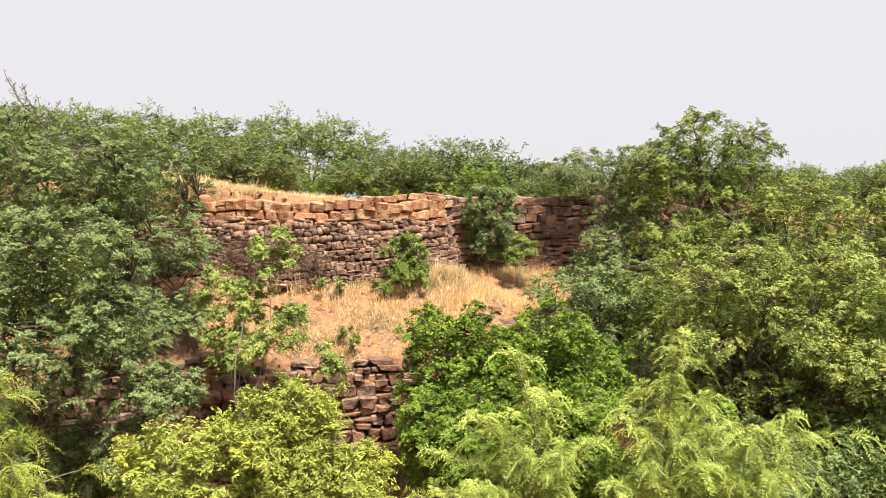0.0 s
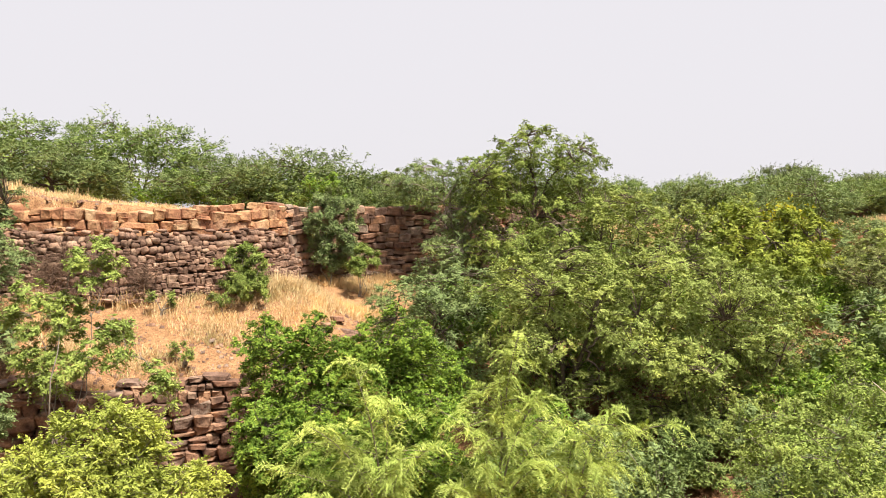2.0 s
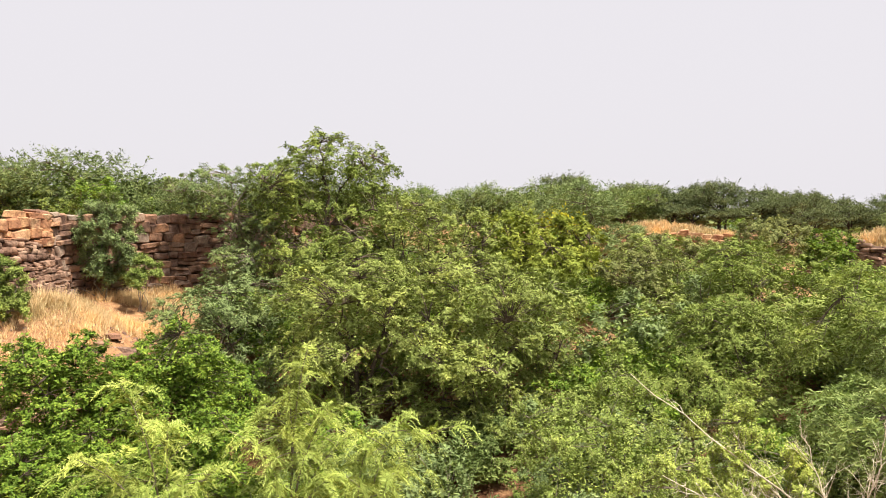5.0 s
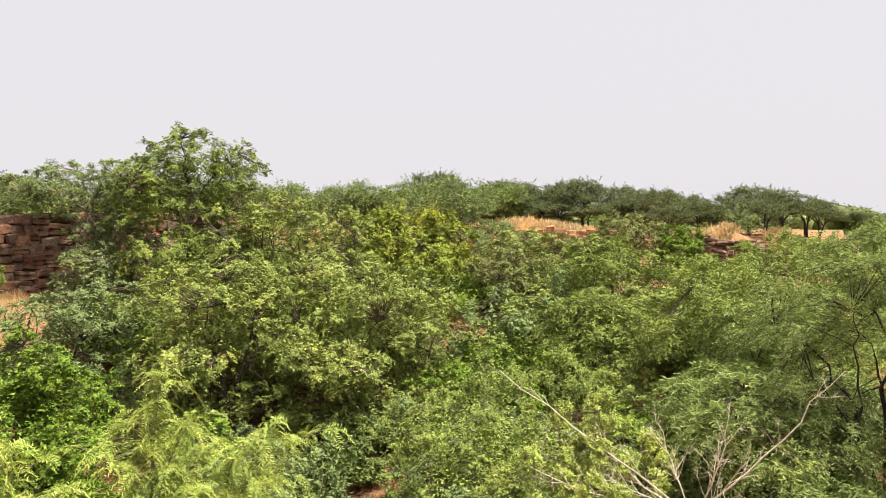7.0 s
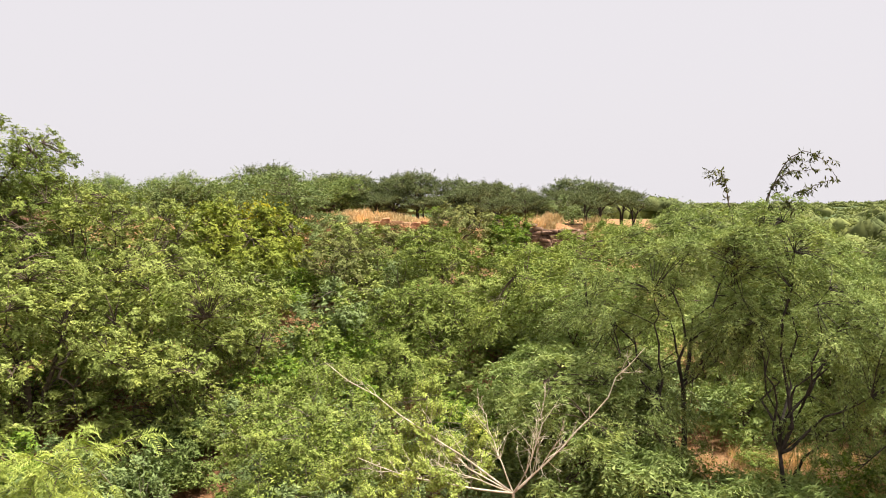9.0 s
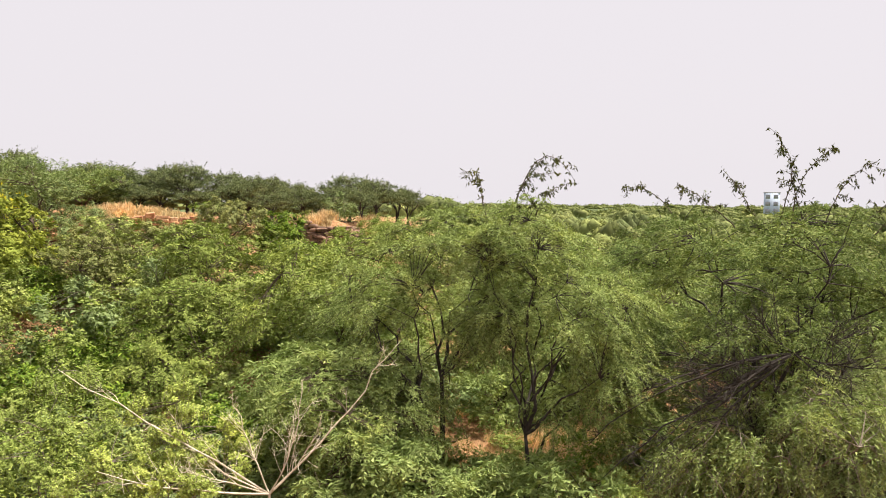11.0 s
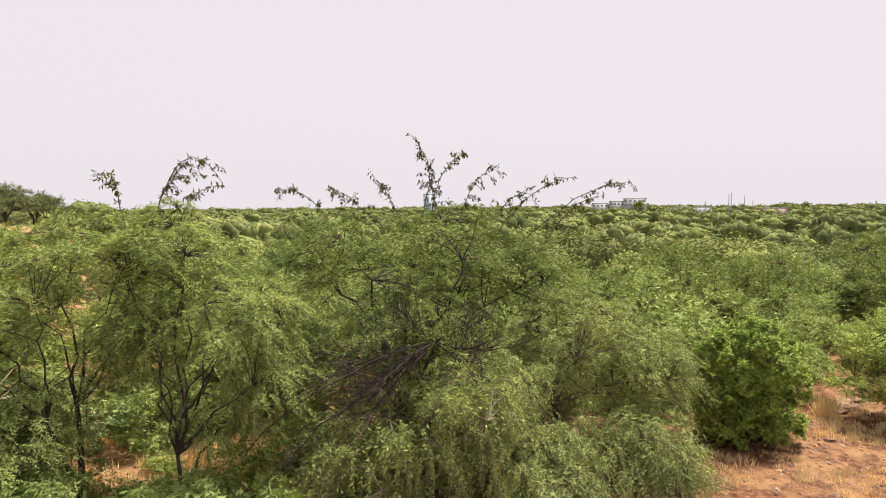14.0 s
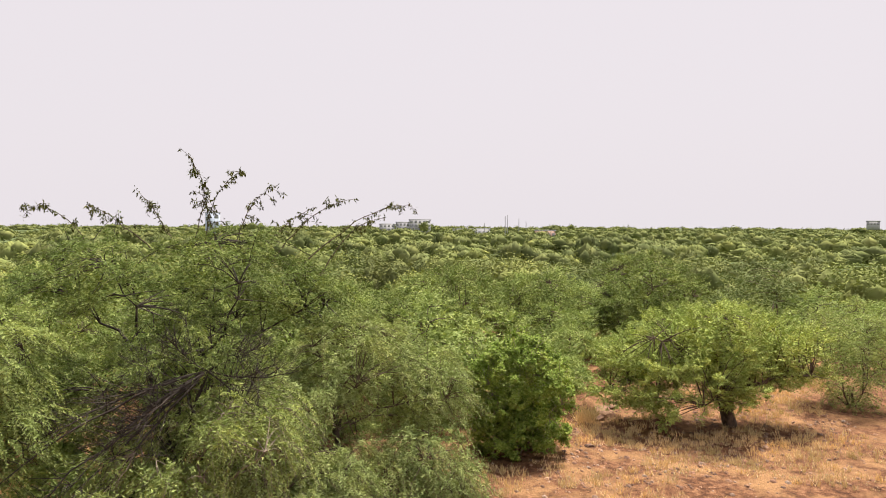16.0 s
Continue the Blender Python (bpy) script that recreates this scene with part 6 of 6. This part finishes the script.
    # Both tangles: the thicket's shade is put into their black bark
    dead_shrub("dead_shrub", "tangled bare dark branches hanging inside the thicket", 15.2, -0.9, [(13.84, 0.13, 1.95), (13.5, 0.69, 1.46), (13.26, 1.42, 0.86), (13.84, 1.11, 2.15), (13.58, 0.31, 1.13), (14.06, -0.46, 2.29), (14.54, -2.52, 3.42), (14.31, -3.0, 2.94), (14.07, -2.36, 2.38), (14.54, -0.87, 3.63), (13.39, 1.82, 1.4), (13.16, 1.03, 0.71)], BARK_BLACK, 113, 26, 1.1, thick=0.026, fork=(14.9, -1.51, 2.94))
    dead_shrub("dead_shrub", "tangled grey branches inside the thicket", 15.7, -1.5, [(15.2, -0.5, 3.5), (15.1, -1.6, 3.7), (15.0, -2.5, 3.3), (15.0, -1.2, 2.9), (15.1, -2.0, 2.6)], BARK_BLACK, 114, 50, 1.2, thick=0.026)
    gravel("gravel", "loose reddish gravel and clods on bare earth", [(15.5, -11.0, 3.0), (17.5, -12.5, 3.0), (15.5, -15.5, 3.0), (19.0, -17.0, 3.0), (16.0, -8.5, 2.0)], 2600, 140)
    gravel("gravel", "loose stone chips on the terrace slope", [(-3.5, 18.4, 1.5), (-1.5, 18.4, 1.5), (0.2, 18.6, 1.4), (2.6, 20.4, 1.2)], 1500, 141)
    shapes = [stone_shape(500 + k, STONE_RED) for k in range(5)]
    rng = np.random.RandomState(12)
    for x, y, k in ((2.5, 19.9, 0.4), (2.9, 19.6, 0.5), (2.2, 19.3, 0.35), (3.2, 20.2, 0.3), (2.7, 19.2, 0.45), (19.8, -12.6, 0.5), (20.3, -12.9, 0.4), (19.4, -12.2, 0.3), (20.6, -13.4, 0.35), (20.0, -11.9, 0.3), (19.0, -12.9, 0.22), (18.4, -11.8, 0.2), (16.5, -12.9, 0.22), (17.2, -10.6, 0.18), (-2.9, 18.6, 0.3), (-1.7, 18.1, 0.22), (-0.6, 18.6, 0.2), (12.4, 14.0, 0.8), (12.0, 13.0, 0.5), (12.6, 12.6, 0.6), (8.6, 12.5, 0.4), (8.9, 12.9, 0.3), (8.3, 13.1, 0.25)):
        ob = new("boulder", shapes[rng.randint(5)])
        ob.matrix_basis = Matrix.LocRotScale((x, y, gz(x, y) + k * 0.1), Euler((rng.uniform(-0.2, 0.2), rng.uniform(-0.2, 0.2), rng.uniform(0, 6.28))), Vector((k * 1.1, k * 0.9, k * 0.34)))
        tagged(ob, "loose reddish field stone lying on the earth", "stone", "loose field stones")


def gravel(name, label, spots, count, seed):
    """Small stones and clods lying on the earth, too many to count."""
    rng = np.random.RandomState(seed)
    sp = np.array(spots, float)
    pick = rng.choice(len(sp), count, p=sp[:, 2] ** 2 / (sp[:, 2] ** 2).sum())
    a, rr = rng.uniform(0, 6.28, count), np.sqrt(rng.uniform(size=count))
    x, y = sp[pick, 0] + sp[pick, 2] * rr * np.cos(a), sp[pick, 1] + sp[pick, 2] * rr * np.sin(a)
    k = 0.01 + 0.045 * rng.uniform(size=count) ** 4
    unit_box = np.array([(-1, -1, -1), (1, -1, -1), (1, 1, -1), (-1, 1, -1), (-0.7, -0.7, 0.8), (0.7, -0.7, 0.8), (0.7, 0.7, 0.8), (-0.7, 0.7, 0.8)])
    v = unit_box[None] * (1 + rng.normal(size=(count, 8, 3)) * 0.2) * (k[:, None, None] * [1.2, 1.0, 0.6])
    v = v + np.stack([x, y, ground(x, y) + k * 0.25], -1)[:, None]
    f = np.array([(4, 5, 6, 7), (0, 1, 5, 4), (1, 2, 6, 5), (2, 3, 7, 6), (3, 0, 4, 7)])
    q = (f[None] + (np.arange(count) * 8)[:, None, None]).reshape(-1, 4)
    tagged(new(name, mesh_of(name, v.reshape(-1, 3), q, STONE_RED)), label, "gravel", kind="stuff")


# ---- distant buildings ----
def box_verts(x0, x1, y0, y1, z0, z1):
    v = np.array([(x, y, z) for z in (z0, z1) for x, y in ((x0, y0), (x1, y0), (x1, y1), (x0, y1))])
    return v, np.array([(0, 3, 2, 1), (4, 5, 6, 7), (0, 1, 5, 4), (1, 2, 6, 5), (2, 3, 7, 6), (3, 0, 4, 7)])


def block(name, label, x, y, turn, w, d, h, mat, floors, cols, base):
    thing = new(name)
    thing.matrix_basis = pose(x, y, base, 0, 0, turn)
    tagged(thing, label, "building")
    v, q = box_verts(-w / 2, w / 2, -d / 2, d / 2, -2, h)
    part_of("wall", mesh_of("wall", v, q, mat), thing)
    v, q = box_verts(-w / 2 - 0.3, w / 2 + 0.3, -d / 2 - 0.3, d / 2 + 0.3, h + 0.004, h + 0.6)
    part_of("roof", mesh_of("roof", v, q, GREY_WALL), thing)
    cw, fh = w / cols, h / floors
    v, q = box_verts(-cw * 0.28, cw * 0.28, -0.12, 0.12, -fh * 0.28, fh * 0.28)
    me = mesh_of("window", v, q, HAZED_GLASS)
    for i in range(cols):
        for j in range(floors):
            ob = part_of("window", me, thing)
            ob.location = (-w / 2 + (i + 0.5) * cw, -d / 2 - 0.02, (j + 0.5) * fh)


def mast(name, label, x, y, h, base, r=0.35):
    v, q = tubes(np.array([[(0, 0, -1), (0, 0, h * 0.5), (0, 0, h)]], float), np.array([[r, r * 0.8, r * 0.5]]), 6)
    ob = new(name, mesh_of(name, v, q, POLE_STEEL))
    ob.location = (x, y, base)
    tagged(ob, label, "mast")


def build_far():
    turn = -106.0 + 0
    block("apartment_building", "white multi-storey block on the horizon", 571.5, -185, turn, 17, 14, 14.5, WHITE_WALL, 5, 5, -4.5)
    block("apartment_building", "grey multi-storey block on the horizon", 575.5, -172, turn, 11, 14, 12.5, GREY_WALL, 4, 4, -4.5)
    block("apartment_building", "pale multi-storey block on the horizon", 579, -160, turn, 12, 12, 11.0, WHITE_WALL, 4, 4, -4.5)
    block("brick_house", "low pinkish brick house among far trees", 442, -230, -117, 14, 9, 7.0, PINK_WALL, 1, 5, -4.5)
    block("long_house", "low white long building on the horizon", 560, -225, -112, 30, 9, 7.5, WHITE_WALL, 1, 9, -4.5)
    block("pump_house", "white cabin on posts above the far scrub", 314, -369, -140, 6.5, 5, 2.4, WHITE_WALL, 1, 4, 6.4)
    block("tower_block", "pale blue tower behind the mesquite shoots", 500, -23, -93, 9, 8, 17.5, BLUE_PAINT, 4, 2, -4.5)
    for x, y, h in ((556, -255, 19), (528, -252, 16), (470, -214, 17), (462, -226, 13), (476, -201, 12)):
        mast("telecom_mast", "thin steel mast on the horizon", x, y, h, -4.5)


build_plants()
build_woods()
build_dry()
build_far()
build_walls()
